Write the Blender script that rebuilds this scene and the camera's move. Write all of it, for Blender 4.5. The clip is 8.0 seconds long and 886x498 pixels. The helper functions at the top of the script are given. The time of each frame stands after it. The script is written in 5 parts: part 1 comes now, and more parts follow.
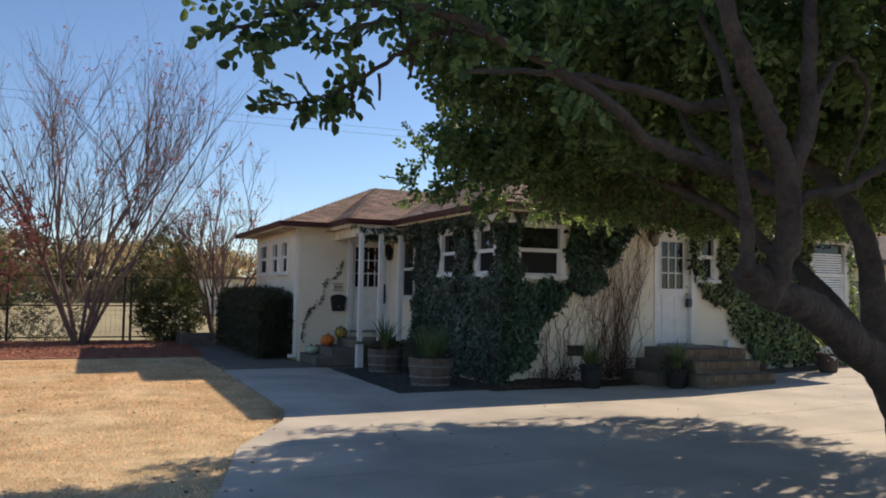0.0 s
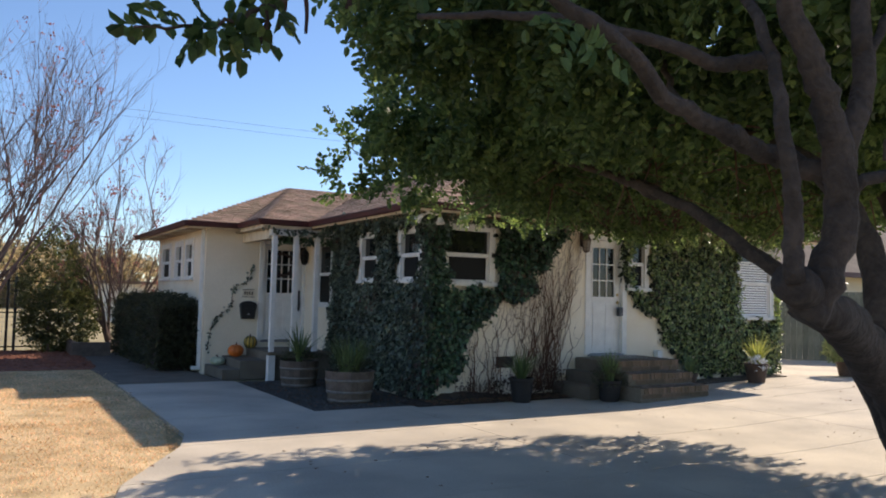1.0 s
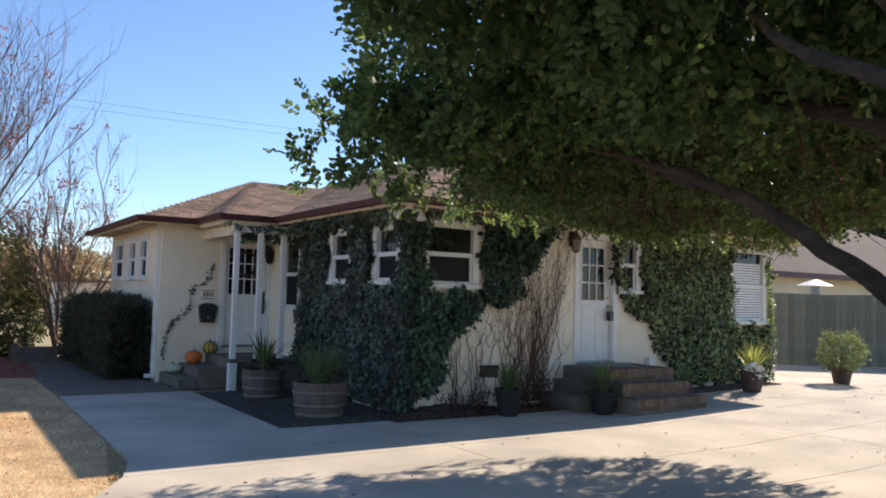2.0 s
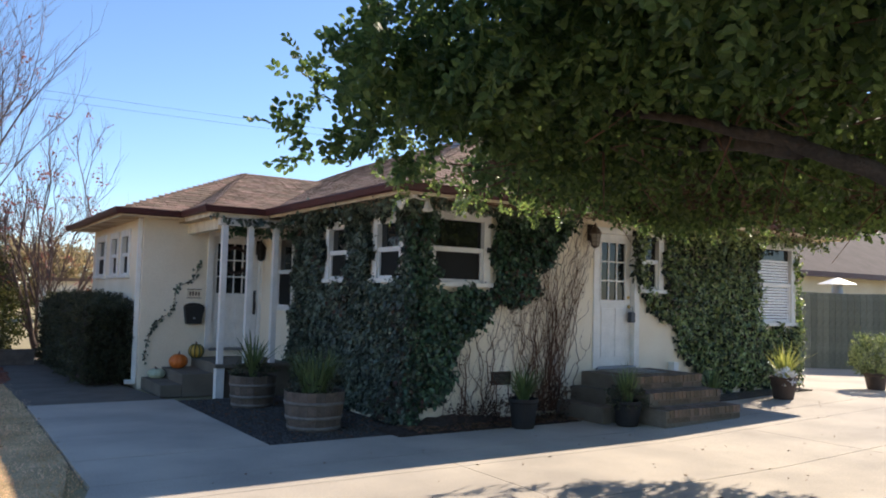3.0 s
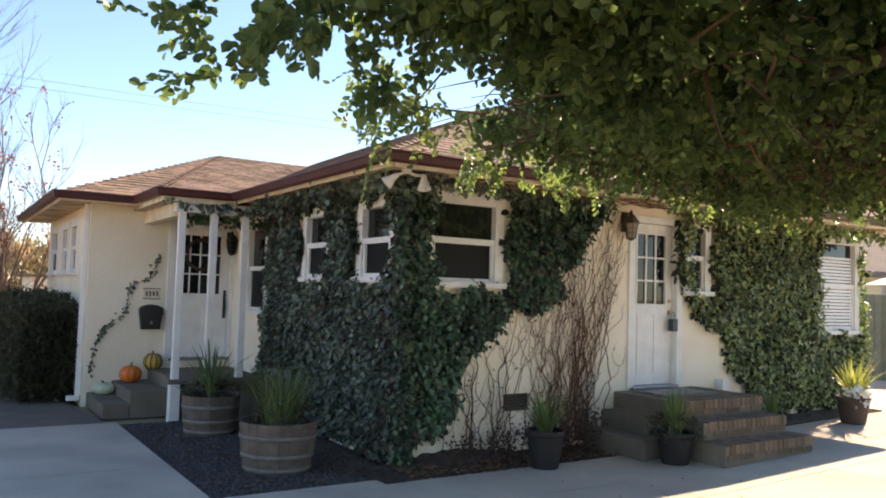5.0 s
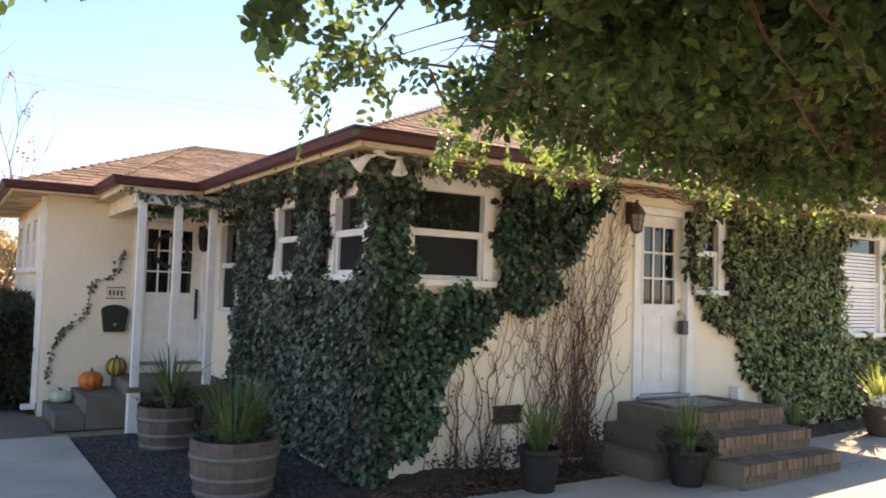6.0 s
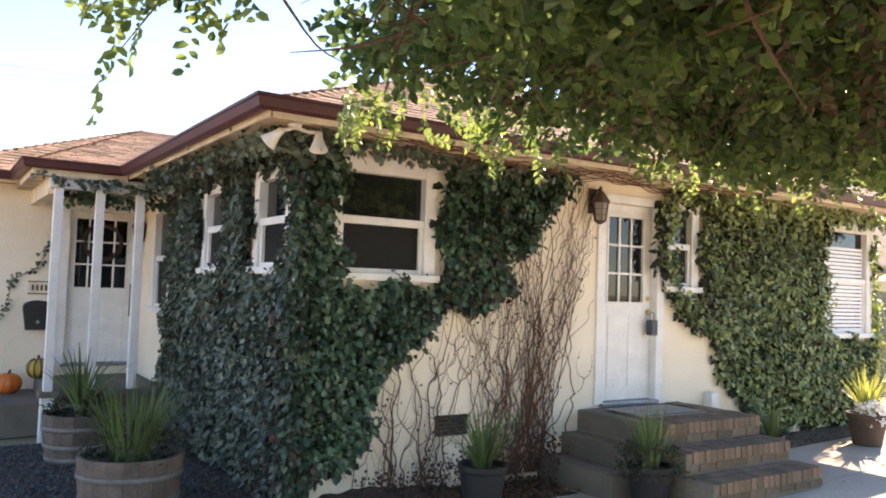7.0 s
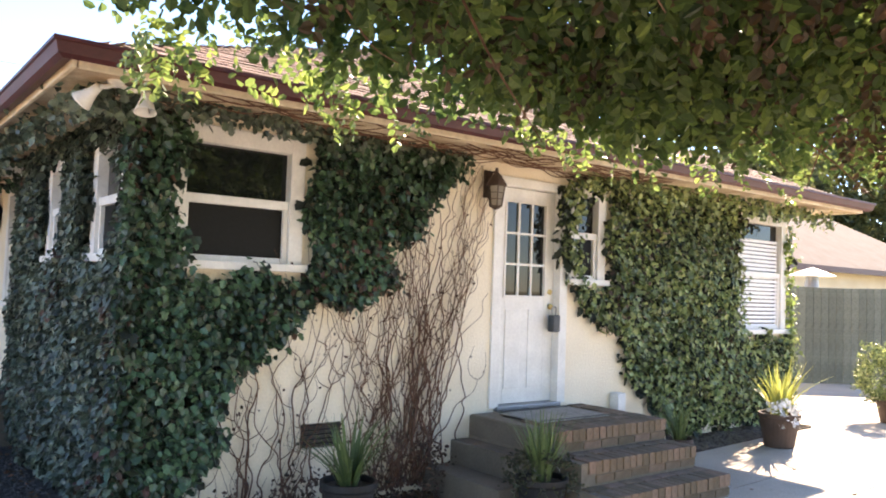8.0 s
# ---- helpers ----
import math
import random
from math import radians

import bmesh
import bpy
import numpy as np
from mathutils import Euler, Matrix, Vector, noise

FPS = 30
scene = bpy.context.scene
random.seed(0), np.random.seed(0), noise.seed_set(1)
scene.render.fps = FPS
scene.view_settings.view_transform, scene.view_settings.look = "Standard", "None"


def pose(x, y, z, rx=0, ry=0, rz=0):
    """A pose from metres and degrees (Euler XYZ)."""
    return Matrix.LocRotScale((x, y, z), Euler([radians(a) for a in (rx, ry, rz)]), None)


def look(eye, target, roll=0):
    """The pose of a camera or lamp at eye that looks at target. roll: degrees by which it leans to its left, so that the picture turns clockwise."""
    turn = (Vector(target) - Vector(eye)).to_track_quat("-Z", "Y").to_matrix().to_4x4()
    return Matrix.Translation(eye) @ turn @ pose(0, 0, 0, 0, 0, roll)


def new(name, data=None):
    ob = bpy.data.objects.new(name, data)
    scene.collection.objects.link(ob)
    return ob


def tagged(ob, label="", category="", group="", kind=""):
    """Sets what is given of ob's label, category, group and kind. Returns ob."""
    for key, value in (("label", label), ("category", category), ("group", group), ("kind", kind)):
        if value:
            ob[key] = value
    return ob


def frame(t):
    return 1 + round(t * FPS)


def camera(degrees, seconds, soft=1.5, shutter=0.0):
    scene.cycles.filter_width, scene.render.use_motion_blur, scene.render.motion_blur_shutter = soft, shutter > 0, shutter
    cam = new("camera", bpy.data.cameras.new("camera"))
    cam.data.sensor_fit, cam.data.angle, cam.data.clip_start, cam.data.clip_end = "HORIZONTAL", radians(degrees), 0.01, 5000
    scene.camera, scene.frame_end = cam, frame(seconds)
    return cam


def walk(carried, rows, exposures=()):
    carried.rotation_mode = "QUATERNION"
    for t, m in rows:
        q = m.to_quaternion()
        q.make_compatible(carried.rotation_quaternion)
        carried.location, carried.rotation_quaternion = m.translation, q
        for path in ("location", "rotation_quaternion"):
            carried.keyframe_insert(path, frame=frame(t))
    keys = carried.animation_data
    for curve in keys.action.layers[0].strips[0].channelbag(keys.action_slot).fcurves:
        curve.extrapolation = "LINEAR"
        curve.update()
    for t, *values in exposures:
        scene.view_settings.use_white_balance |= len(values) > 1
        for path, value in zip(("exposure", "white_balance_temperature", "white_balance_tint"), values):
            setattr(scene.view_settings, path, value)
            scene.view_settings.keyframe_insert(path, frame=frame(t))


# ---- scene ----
cam = camera(58.9, 8.0, soft=1.9)
PATH = [
    (0, (-9.493, -11.54, 1.586), (-8.678, -9.717, 1.687), 1.0),
    (0.5, (-9.31, -11.087, 1.571), (-8.4, -9.31, 1.688), 1.1),
    (1, (-9.2, -10.611, 1.593), (-8.192, -8.888, 1.715), 1.3),
    (2.5, (-8.6, -9.06, 1.654), (-7.514, -7.385, 1.776), 1.5),
    (3, (-8.359, -8.577, 1.649), (-7.27, -6.904, 1.769), 1.5),
    (3.5, (-8.081, -8.137, 1.668), (-6.988, -6.466, 1.783), 1.5),
    (4, (-7.78, -7.698, 1.673), (-6.69, -6.025, 1.789), 1.6),
    (5.5, (-6.848, -6.442, 1.726), (-5.772, -4.76, 1.837), 1.7),
    (6, (-6.485, -6.138, 1.723), (-5.412, -4.453, 1.833), 1.7),
    (6.5, (-6.065, -5.878, 1.733), (-4.994, -4.192, 1.839), 1.8),
    (7, (-5.648, -5.681, 1.73), (-4.553, -4.011, 1.832), 1.9),
    (7.5, (-5.207, -5.479, 1.712), (-4.036, -3.86, 1.814), 2.0),
    (8, (-4.791, -5.315, 1.705), (-3.565, -3.738, 1.804), 2.0),
]
walk(cam, [(t, look(eye, target, roll)) for t, eye, target, roll in PATH],
     [(0.0, 0.26, 6650, 14), (1.0, 0.52, 6550, 14), (2.5, 0.68, 6350, 14), (4.0, 0.95, 6350, 14), (5.5, 1.52, 7850, 18), (6.2, 1.68, 7650, 19), (7.0, 2.02, 7550, 20), (8.0, 2.15, 7150, 20)])

# ---- world and light ----
SUN_FROM = Vector((3.8, 1.22, 3.0)).normalized()
world = bpy.data.worlds.new("sky")
scene.world = world
world.use_nodes = True
_wn = world.node_tree.nodes
_sky = _wn.new("ShaderNodeTexSky")
_sky.sky_type, _sky.sun_disc = "NISHITA", False
_sky.sun_elevation = math.asin(SUN_FROM.z)
_sky.sun_rotation = math.atan2(SUN_FROM.x, SUN_FROM.y)
_sky.air_density, _sky.dust_density, _sky.ozone_density = 0.92, 0.05, 4.5
_wn["Background"].inputs["Strength"].default_value = 0.12
world.node_tree.links.new(_sky.outputs["Color"], _wn["Background"].inputs["Color"])
sun = new("sun", bpy.data.lights.new("sun", "SUN"))
sun.data.energy, sun.data.angle, sun.data.color = 5.0, radians(0.55), (1.0, 0.87, 0.69)
sun.matrix_world = look((30, 10, 30), Vector((30, 10, 30)) - SUN_FROM)


# ---- materials ----
def mat(name, color, rough=0.7, metal=0.0, vary=0.0, scale=8.0, bump=0.0, fine=60.0, color2=None, island=0.0, objrand=0.0, translucent=0.0, spec=0.5):
    """A procedural surface: two colours mixed by coarse noise, fine grain, bump, and variation from piece to piece."""
    m = bpy.data.materials.new(name)
    m.use_nodes = True
    nt = m.node_tree
    n, l = nt.nodes, nt.links
    b = n["Principled BSDF"]
    b.inputs["Roughness"].default_value, b.inputs["Metallic"].default_value = rough, metal
    b.inputs["Specular IOR Level"].default_value = spec
    co = n.new("ShaderNodeTexCoord")
    c1, c2 = (*color, 1), (*(color2 or [c * (1 - vary) for c in color]), 1)
    t1, t2 = n.new("ShaderNodeTexNoise"), n.new("ShaderNodeTexNoise")
    t1.inputs["Scale"].default_value, t2.inputs["Scale"].default_value = scale, fine
    t1.inputs["Detail"].default_value, t2.inputs["Detail"].default_value = 5, 3
    l.new(co.outputs["Object"], t1.inputs["Vector"]), l.new(co.outputs["Object"], t2.inputs["Vector"])
    ramp = n.new("ShaderNodeMapRange")
    ramp.inputs["From Min"].default_value, ramp.inputs["From Max"].default_value = 0.35, 0.65
    l.new(t1.outputs["Fac"], ramp.inputs["Value"])
    mix = n.new("ShaderNodeMix")
    mix.data_type = "RGBA"
    mix.inputs[6].default_value, mix.inputs[7].default_value = c1, c2
    l.new(ramp.outputs[0], mix.inputs["Factor"])
    hsv = n.new("ShaderNodeHueSaturation")
    l.new(mix.outputs[2], hsv.inputs["Color"])
    val = n.new("ShaderNodeMapRange")
    val.inputs["From Min"].default_value, val.inputs["From Max"].default_value = 0.3, 0.7
    g = 0.5 * max(vary, 0.1)
    val.inputs["To Min"].default_value, val.inputs["To Max"].default_value = 1 - g, 1 + g
    l.new(t2.outputs["Fac"], val.inputs["Value"])
    last = val.outputs[0]
    if island or objrand:
        src = n.new("ShaderNodeNewGeometry").outputs["Random Per Island"] if island else n.new("ShaderNodeObjectInfo").outputs["Random"]
        k = island or objrand
        r = n.new("ShaderNodeMapRange")
        r.inputs["To Min"].default_value, r.inputs["To Max"].default_value = 1 - k, 1 + k
        l.new(src, r.inputs["Value"])
        mul = n.new("ShaderNodeMath")
        mul.operation = "MULTIPLY"
        l.new(last, mul.inputs[0]), l.new(r.outputs[0], mul.inputs[1])
        last = mul.outputs[0]
        h = n.new("ShaderNodeMapRange")
        h.inputs["To Min"].default_value, h.inputs["To Max"].default_value = 0.5 + 0.05 * k, 0.5 - 0.05 * k
        l.new(src, h.inputs["Value"]), l.new(h.outputs[0], hsv.inputs["Hue"])
    l.new(last, hsv.inputs["Value"])
    l.new(hsv.outputs["Color"], b.inputs["Base Color"])
    if bump:
        bp = n.new("ShaderNodeBump")
        bp.inputs["Strength"].default_value, bp.inputs["Distance"].default_value = bump, 0.02
        l.new(t2.outputs["Fac"], bp.inputs["Height"]), l.new(bp.outputs["Normal"], b.inputs["Normal"])
    if translucent:
        tr, ms = n.new("ShaderNodeBsdfTranslucent"), n.new("ShaderNodeMixShader")
        boost = n.new("ShaderNodeHueSaturation")
        boost.inputs["Hue"].default_value, boost.inputs["Saturation"].default_value, boost.inputs["Value"].default_value = 0.475, 1.1, 2.6
        l.new(hsv.outputs["Color"], boost.inputs["Color"]), l.new(boost.outputs["Color"], tr.inputs["Color"])
        ms.inputs[0].default_value = translucent
        l.new(b.outputs[0], ms.inputs[1]), l.new(tr.outputs[0], ms.inputs[2])
        l.new(ms.outputs[0], n["Material Output"].inputs["Surface"])
    return m


STUCCO = mat("cream_stucco", (0.86, 0.78, 0.63), 0.9, vary=0.12, scale=1.2, bump=0.35, fine=55, color2=(0.78, 0.69, 0.53))
WHITE = mat("white_paint", (0.80, 0.79, 0.75), 0.5, vary=0.12, scale=5, bump=0.08, fine=40)
CREAM = mat("cream_paint", (0.78, 0.69, 0.52), 0.6, vary=0.2, scale=4, bump=0.1, fine=30, color2=(0.60, 0.50, 0.36))
SOFFIT = mat("soffit_paint", (0.66, 0.56, 0.40), 0.85, vary=0.3, scale=3, color2=(0.36, 0.26, 0.17))
GUTTER = mat("maroon_gutter", (0.085, 0.022, 0.022), 0.45, vary=0.25, scale=6)
SHINGLE = mat("brown_shingle", (0.27, 0.18, 0.13), 0.95, vary=0.3, scale=3, bump=0.5, fine=140, objrand=0.28)
SHINGLE_FAR = mat("brown_shingle_rest", (0.27, 0.18, 0.13), 0.95, vary=0.3, scale=3, bump=0.5, fine=140, island=0.28)
DECK = mat("roof_felt", (0.10, 0.065, 0.05), 0.95, vary=0.2)
CONCRETE = mat("concrete", (0.54, 0.475, 0.38), 0.88, vary=0.3, scale=0.8, bump=0.2, fine=70, color2=(0.38, 0.335, 0.275))
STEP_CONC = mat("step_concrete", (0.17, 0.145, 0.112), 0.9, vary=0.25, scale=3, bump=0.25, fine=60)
BRICK = mat("brown_brick", (0.20, 0.140, 0.092), 0.9, vary=0.25, scale=20, bump=0.4, fine=90, objrand=0.3)
MORTAR = mat("mortar", (0.20, 0.17, 0.13), 0.95, vary=0.2, scale=20)
GRAVEL = mat("grey_gravel", (0.125, 0.115, 0.104), 0.95, vary=0.4, scale=30, bump=0.6, fine=120, island=0.5)
SOIL = mat("dark_soil", (0.07, 0.05, 0.038), 1.0, vary=0.4, scale=6, bump=0.8, fine=40)
MULCH = mat("red_mulch", (0.31, 0.12, 0.07), 1.0, vary=0.4, scale=5, bump=0.8, fine=30)
LAWN = mat("dry_lawn", (0.62, 0.465, 0.265), 1.0, vary=0.5, scale=2.2, bump=0.45, fine=45, color2=(0.38, 0.275, 0.145))
GRASS = mat("dry_grass_blades", (0.70, 0.545, 0.32), 0.9, vary=0.3, scale=1.3, island=0.4, translucent=0.2, color2=(0.50, 0.35, 0.17))
FIELD = mat("far_ground", (0.36, 0.30, 0.16), 1.0, vary=0.3, scale=0.2)
GLASS = mat("dark_window_glass", (0.010, 0.012, 0.012), 0.03, spec=0.5)
SCREEN = mat("dark_insect_screen", (0.008, 0.009, 0.009), 0.55, vary=0.2, scale=40, spec=0.2)
BLACK = mat("black_iron", (0.015, 0.015, 0.016), 0.5, vary=0.2)
BARK = mat("grey_brown_bark", (0.07, 0.052, 0.04), 0.95, vary=0.5, scale=7, bump=1.0, fine=34, color2=(0.035, 0.026, 0.02))
TWIG = mat("bare_twig", (0.19, 0.135, 0.115), 0.9, vary=0.3, scale=5)
VINE = mat("dry_vine_stem", (0.155, 0.080, 0.050), 0.9, vary=0.35, scale=7)
LEAF = mat("tree_leaf", (0.070, 0.118, 0.042), 0.46, vary=0.35, scale=0.9, island=0.5, translucent=0.42, spec=0.3)
# brighter leaf for sunlit rims: sun shining through is put into the colour
LEAF_SUN = mat("sunlit_leaf", (0.11, 0.17, 0.055), 0.45, vary=0.25, scale=2, island=0.4, translucent=0.36)
IVY_FRONT = mat("green_ivy_leaf", (0.060, 0.120, 0.066), 0.33, vary=0.4, scale=1.6, island=0.65, translucent=0.12)
IVY_GAP_SHADE = mat("gap_shade_ivy_leaf", (0.020, 0.032, 0.018), 0.6, vary=0.4, scale=2, island=0.5)
IVY = mat("ivy_leaf", (0.112, 0.150, 0.106), 0.31, vary=0.4, scale=1.6, island=0.65, translucent=0.12)
# lighter green IVY copy with light bounced off the drive in its colour
IVY_SUN = mat("lit_ivy_leaf", (0.21, 0.28, 0.115), 0.42, vary=0.4, scale=1.6, island=0.7, translucent=0.15)
HEDGE = mat("hedge_leaf", (0.050, 0.058, 0.028), 0.6, vary=0.3, scale=2, island=0.5, translucent=0.15)
SHRUB = mat("shrub_leaf", (0.085, 0.10, 0.035), 0.6, vary=0.3, scale=1, island=0.5, translucent=0.25)
AUTUMN = mat("autumn_leaf", (0.23, 0.115, 0.08), 0.7, vary=0.3, scale=2, island=0.5, translucent=0.3)
YELLOW = mat("yellow_leaf", (0.34, 0.30, 0.16), 0.7, vary=0.3, scale=1, island=0.5, translucent=0.3)
SPIKE = mat("spiky_leaf", (0.10, 0.15, 0.055), 0.5, vary=0.3, scale=4, island=0.35, translucent=0.2)
# brighter SPIKE copy with sunlight put into its colour
SPIKE_SUN = mat("sunlit_spiky_leaf", (0.26, 0.30, 0.09), 0.5, vary=0.3, scale=4, island=0.3, translucent=0.25)
STAVE = mat("weathered_oak", (0.15, 0.115, 0.09), 0.85, vary=0.35, scale=6, bump=0.4, fine=45, objrand=0.2)
HOOP = mat("grey_hoop", (0.22, 0.20, 0.18), 0.7, metal=0.3, vary=0.3, scale=9)
ORANGE = mat("pumpkin_skin", (0.62, 0.15, 0.02), 0.5, vary=0.2, scale=5)
GOURD = mat("striped_gourd", (0.55, 0.33, 0.05), 0.5, vary=0.2, scale=5)
GOURD_DARK = mat("dark_gourd_rib", (0.06, 0.08, 0.03), 0.5, vary=0.2, scale=5)
PALE = mat("pale_gourd", (0.50, 0.56, 0.40), 0.5, vary=0.2, scale=5)
POT = mat("black_pot", (0.014, 0.013, 0.013), 0.7, vary=0.3, scale=6)
TERRA = mat("clay_pot", (0.085, 0.058, 0.045), 0.85, vary=0.3, scale=6)
FENCE = mat("grey_fence_board", (0.185, 0.20, 0.155), 0.9, vary=0.3, scale=3, bump=0.3, fine=30, objrand=0.18)
MAUVE = mat("mauve_shingle", (0.085, 0.064, 0.06), 0.95, vary=0.3, scale=2, bump=0.3, fine=20)
LOCK = mat("slate_lockbox", (0.05, 0.06, 0.07), 0.5, vary=0.2)
STEEL = mat("grey_steel", (0.30, 0.31, 0.33), 0.4, metal=0.6, vary=0.2)
BRASS = mat("brass", (0.55, 0.40, 0.16), 0.35, metal=0.9)
BLIND = mat("white_blind", (0.80, 0.81, 0.82), 0.6, vary=0.05)
LAMP_GLASS = mat("lamp_glass", (0.22, 0.20, 0.17), 0.15, vary=0.1)
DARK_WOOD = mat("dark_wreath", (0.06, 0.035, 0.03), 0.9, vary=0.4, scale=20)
MAT = mat("door_mat", (0.34, 0.32, 0.28), 1.0, vary=0.3, scale=12, bump=0.5, fine=80)
DEAD = mat("dead_ivy_leaf", (0.085, 0.050, 0.034), 0.8, vary=0.4, scale=3, island=0.5)
DRY_GREEN = mat("dry_brown_foliage", (0.075, 0.055, 0.028), 0.7, vary=0.4, scale=2, island=0.5, translucent=0.15)
DRIED = mat("fallen_leaf", (0.17, 0.095, 0.045), 0.9, vary=0.3, scale=5, island=0.5)


# ---- mesh helpers ----
def link_bm(name, bm, material, parent=None, label="", smooth=False):
    me = bpy.data.meshes.new(name)
    bm.to_mesh(me)
    bm.free()
    me.materials.append(material)
    if smooth:
        for p in me.polygons:
            p.use_smooth = True
    ob = new(name, me)
    if parent:
        ob.parent = parent
    if label:
        ob["label"] = label
    return ob


def part(name, bm, material, parent, label="", smooth=False):
    return link_bm(name, bm, material, parent, label, smooth)


def thing(name, label, category, at=(0, 0, 0), rz=0, group="", kind=""):
    ob = new(name)
    ob.matrix_world = pose(*at, 0, 0, rz)
    return tagged(ob, label, category, group, kind)


def box(x0, x1, y0, y1, z0, z1, bevel=0.0, bm=None):
    bm = bm or bmesh.new()
    vs = [bm.verts.new((x, y, z)) for z in (z0, z1) for y in (y0, y1) for x in (x0, x1)]
    fs = [bm.faces.new([vs[i] for i in f]) for f in ((0, 2, 3, 1), (4, 5, 7, 6), (0, 1, 5, 4), (2, 6, 7, 3), (0, 4, 6, 2), (1, 3, 7, 5))]
    if bevel:
        es = list({e for f in fs for e in f.edges})
        bmesh.ops.bevel(bm, geom=es, offset=bevel, segments=2, affect="EDGES", profile=0.6)
    return bm


def lathe(profile, n=24, bm=None, rib=None):
    """Turn (radius, z) pairs round z; rib(angle) scales the radius."""
    bm = bm or bmesh.new()
    rings = []
    for r, z in profile:
        rings.append([bm.verts.new((r * (rib(a) if rib else 1) * math.cos(a), r * (rib(a) if rib else 1) * math.sin(a), z)) for a in (2 * math.pi * i / n for i in range(n))])
    for a, b in zip(rings, rings[1:]):
        for i in range(n):
            bm.faces.new((a[i], a[(i + 1) % n], b[(i + 1) % n], b[i]))
    for r, flip in ((rings[0], True), (rings[-1], False)):
        if profile[0 if flip else -1][0] > 1e-4:
            bm.faces.new(r[::-1] if flip else r)
    return bm


def tube(points, radii, n=8, bm=None):
    """A tapered tube along points."""
    bm = bm or bmesh.new()
    pts = [Vector(p) for p in points]
    rings = []
    side = None
    for i, p in enumerate(pts):
        d = (pts[min(i + 1, len(pts) - 1)] - pts[max(i - 1, 0)]).normalized()
        if side is None:
            side = d.cross(Vector((0.3, 0.2, 1))).normalized() if abs(d.z) < 0.95 else d.cross(Vector((1, 0, 0))).normalized()
        side = (side - d * side.dot(d)).normalized()
        up = d.cross(side)
        rings.append([bm.verts.new(p + radii[i] * (math.cos(a) * side + math.sin(a) * up)) for a in (2 * math.pi * k / n for k in range(n))])
    for a, b in zip(rings, rings[1:]):
        for i in range(n):
            bm.faces.new((a[i], a[(i + 1) % n], b[(i + 1) % n], b[i]))
    bm.faces.new(rings[0][::-1]), bm.faces.new(rings[-1])
    return bm


def smooth_path(points, steps=5, wob=0.0, rnd=None):
    """A rounded polyline through points (Catmull-Rom), with a little wander."""
    p = [Vector(q) for q in points]
    p = [p[0] * 2 - p[1]] + p + [p[-1] * 2 - p[-2]]
    out = []
    for i in range(1, len(p) - 2):
        for k in range(steps):
            t = k / steps
            q = 0.5 * (2 * p[i] + (p[i + 1] - p[i - 1]) * t + (2 * p[i - 1] - 5 * p[i] + 4 * p[i + 1] - p[i + 2]) * t * t + (3 * p[i] - p[i - 1] - 3 * p[i + 1] + p[i + 2]) * t ** 3)
            if wob and rnd:
                q += Vector((rnd.uniform(-wob, wob), rnd.uniform(-wob, wob), rnd.uniform(-wob, wob)))
            out.append(q)
    return out + [p[-2]]


def limb(points, r0, r1, n=9, steps=5, wob=0.0, rnd=None, bm=None):
    pts = smooth_path(points, steps, wob, rnd)
    k = len(pts) - 1
    return tube(pts, [r0 + (r1 - r0) * i / k for i in range(k + 1)], n, bm)


def joined(name, verts, faces, material, parent=None, label="", smooth=False):
    me = bpy.data.meshes.new(name)
    me.from_pydata(verts, [], faces)
    me.materials.append(material)
    ob = new(name, me)
    if parent:
        ob.parent = parent
    if label:
        ob["label"] = label
    return ob


def leaves(name, centre, along, normal, length, width, material, parent=None, label="", fold=0.25, lobed=False):
    """Many small folded leaves: arrays of base points, directions, normals and sizes."""
    a = along / np.linalg.norm(along, axis=1, keepdims=True)
    s = np.cross(normal, a)
    s /= np.linalg.norm(s, axis=1, keepdims=True) + 1e-9
    u = np.cross(a, s)
    L, W = length[:, None], width[:, None]
    f = fold * W
    if lobed:
        shape = ((0, 0, 0), (0.28, 0.5, 1), (0.45, 0.30, .6), (0.66, 0.36, .7), (1, 0, 0), (0.66, -0.36, .7), (0.45, -0.30, .6), (0.28, -0.5, 1))
        fs = np.array(((0, 1, 2, 4), (2, 3, 4, 4), (0, 4, 6, 7), (4, 5, 6, 6)))
        vs = np.stack([centre + a * L * p + s * W * q + u * f * h for p, q, h in shape], 1).reshape(-1, 3)
        n = len(centre)
        base = np.arange(n)[:, None] * 8
        quads = np.concatenate([base + np.array([0, 1, 2, 4]), base + np.array([0, 4, 6, 7])])
        tris = np.concatenate([base + np.array([2, 3, 4]), base + np.array([4, 5, 6])])
        faces = quads.tolist() + tris.tolist()
    else:
        shape = ((0, 0, 0), (0.30, 0.42, 1), (0.72, 0.40, 1), (1, 0, 0.1), (0.72, -0.40, 1), (0.30, -0.42, 1))
        vs = np.stack([centre + a * L * p + s * W * q + u * f * h for p, q, h in shape], 1).reshape(-1, 3)
        base = np.arange(len(centre))[:, None] * 6
        faces = np.concatenate([base + np.array([0, 1, 2, 3]), base + np.array([0, 3, 4, 5])]).tolist()
    return joined(name, vs.tolist(), faces, material, parent, label)


def unit(v):
    return v / (np.linalg.norm(v, axis=1, keepdims=True) + 1e-9)


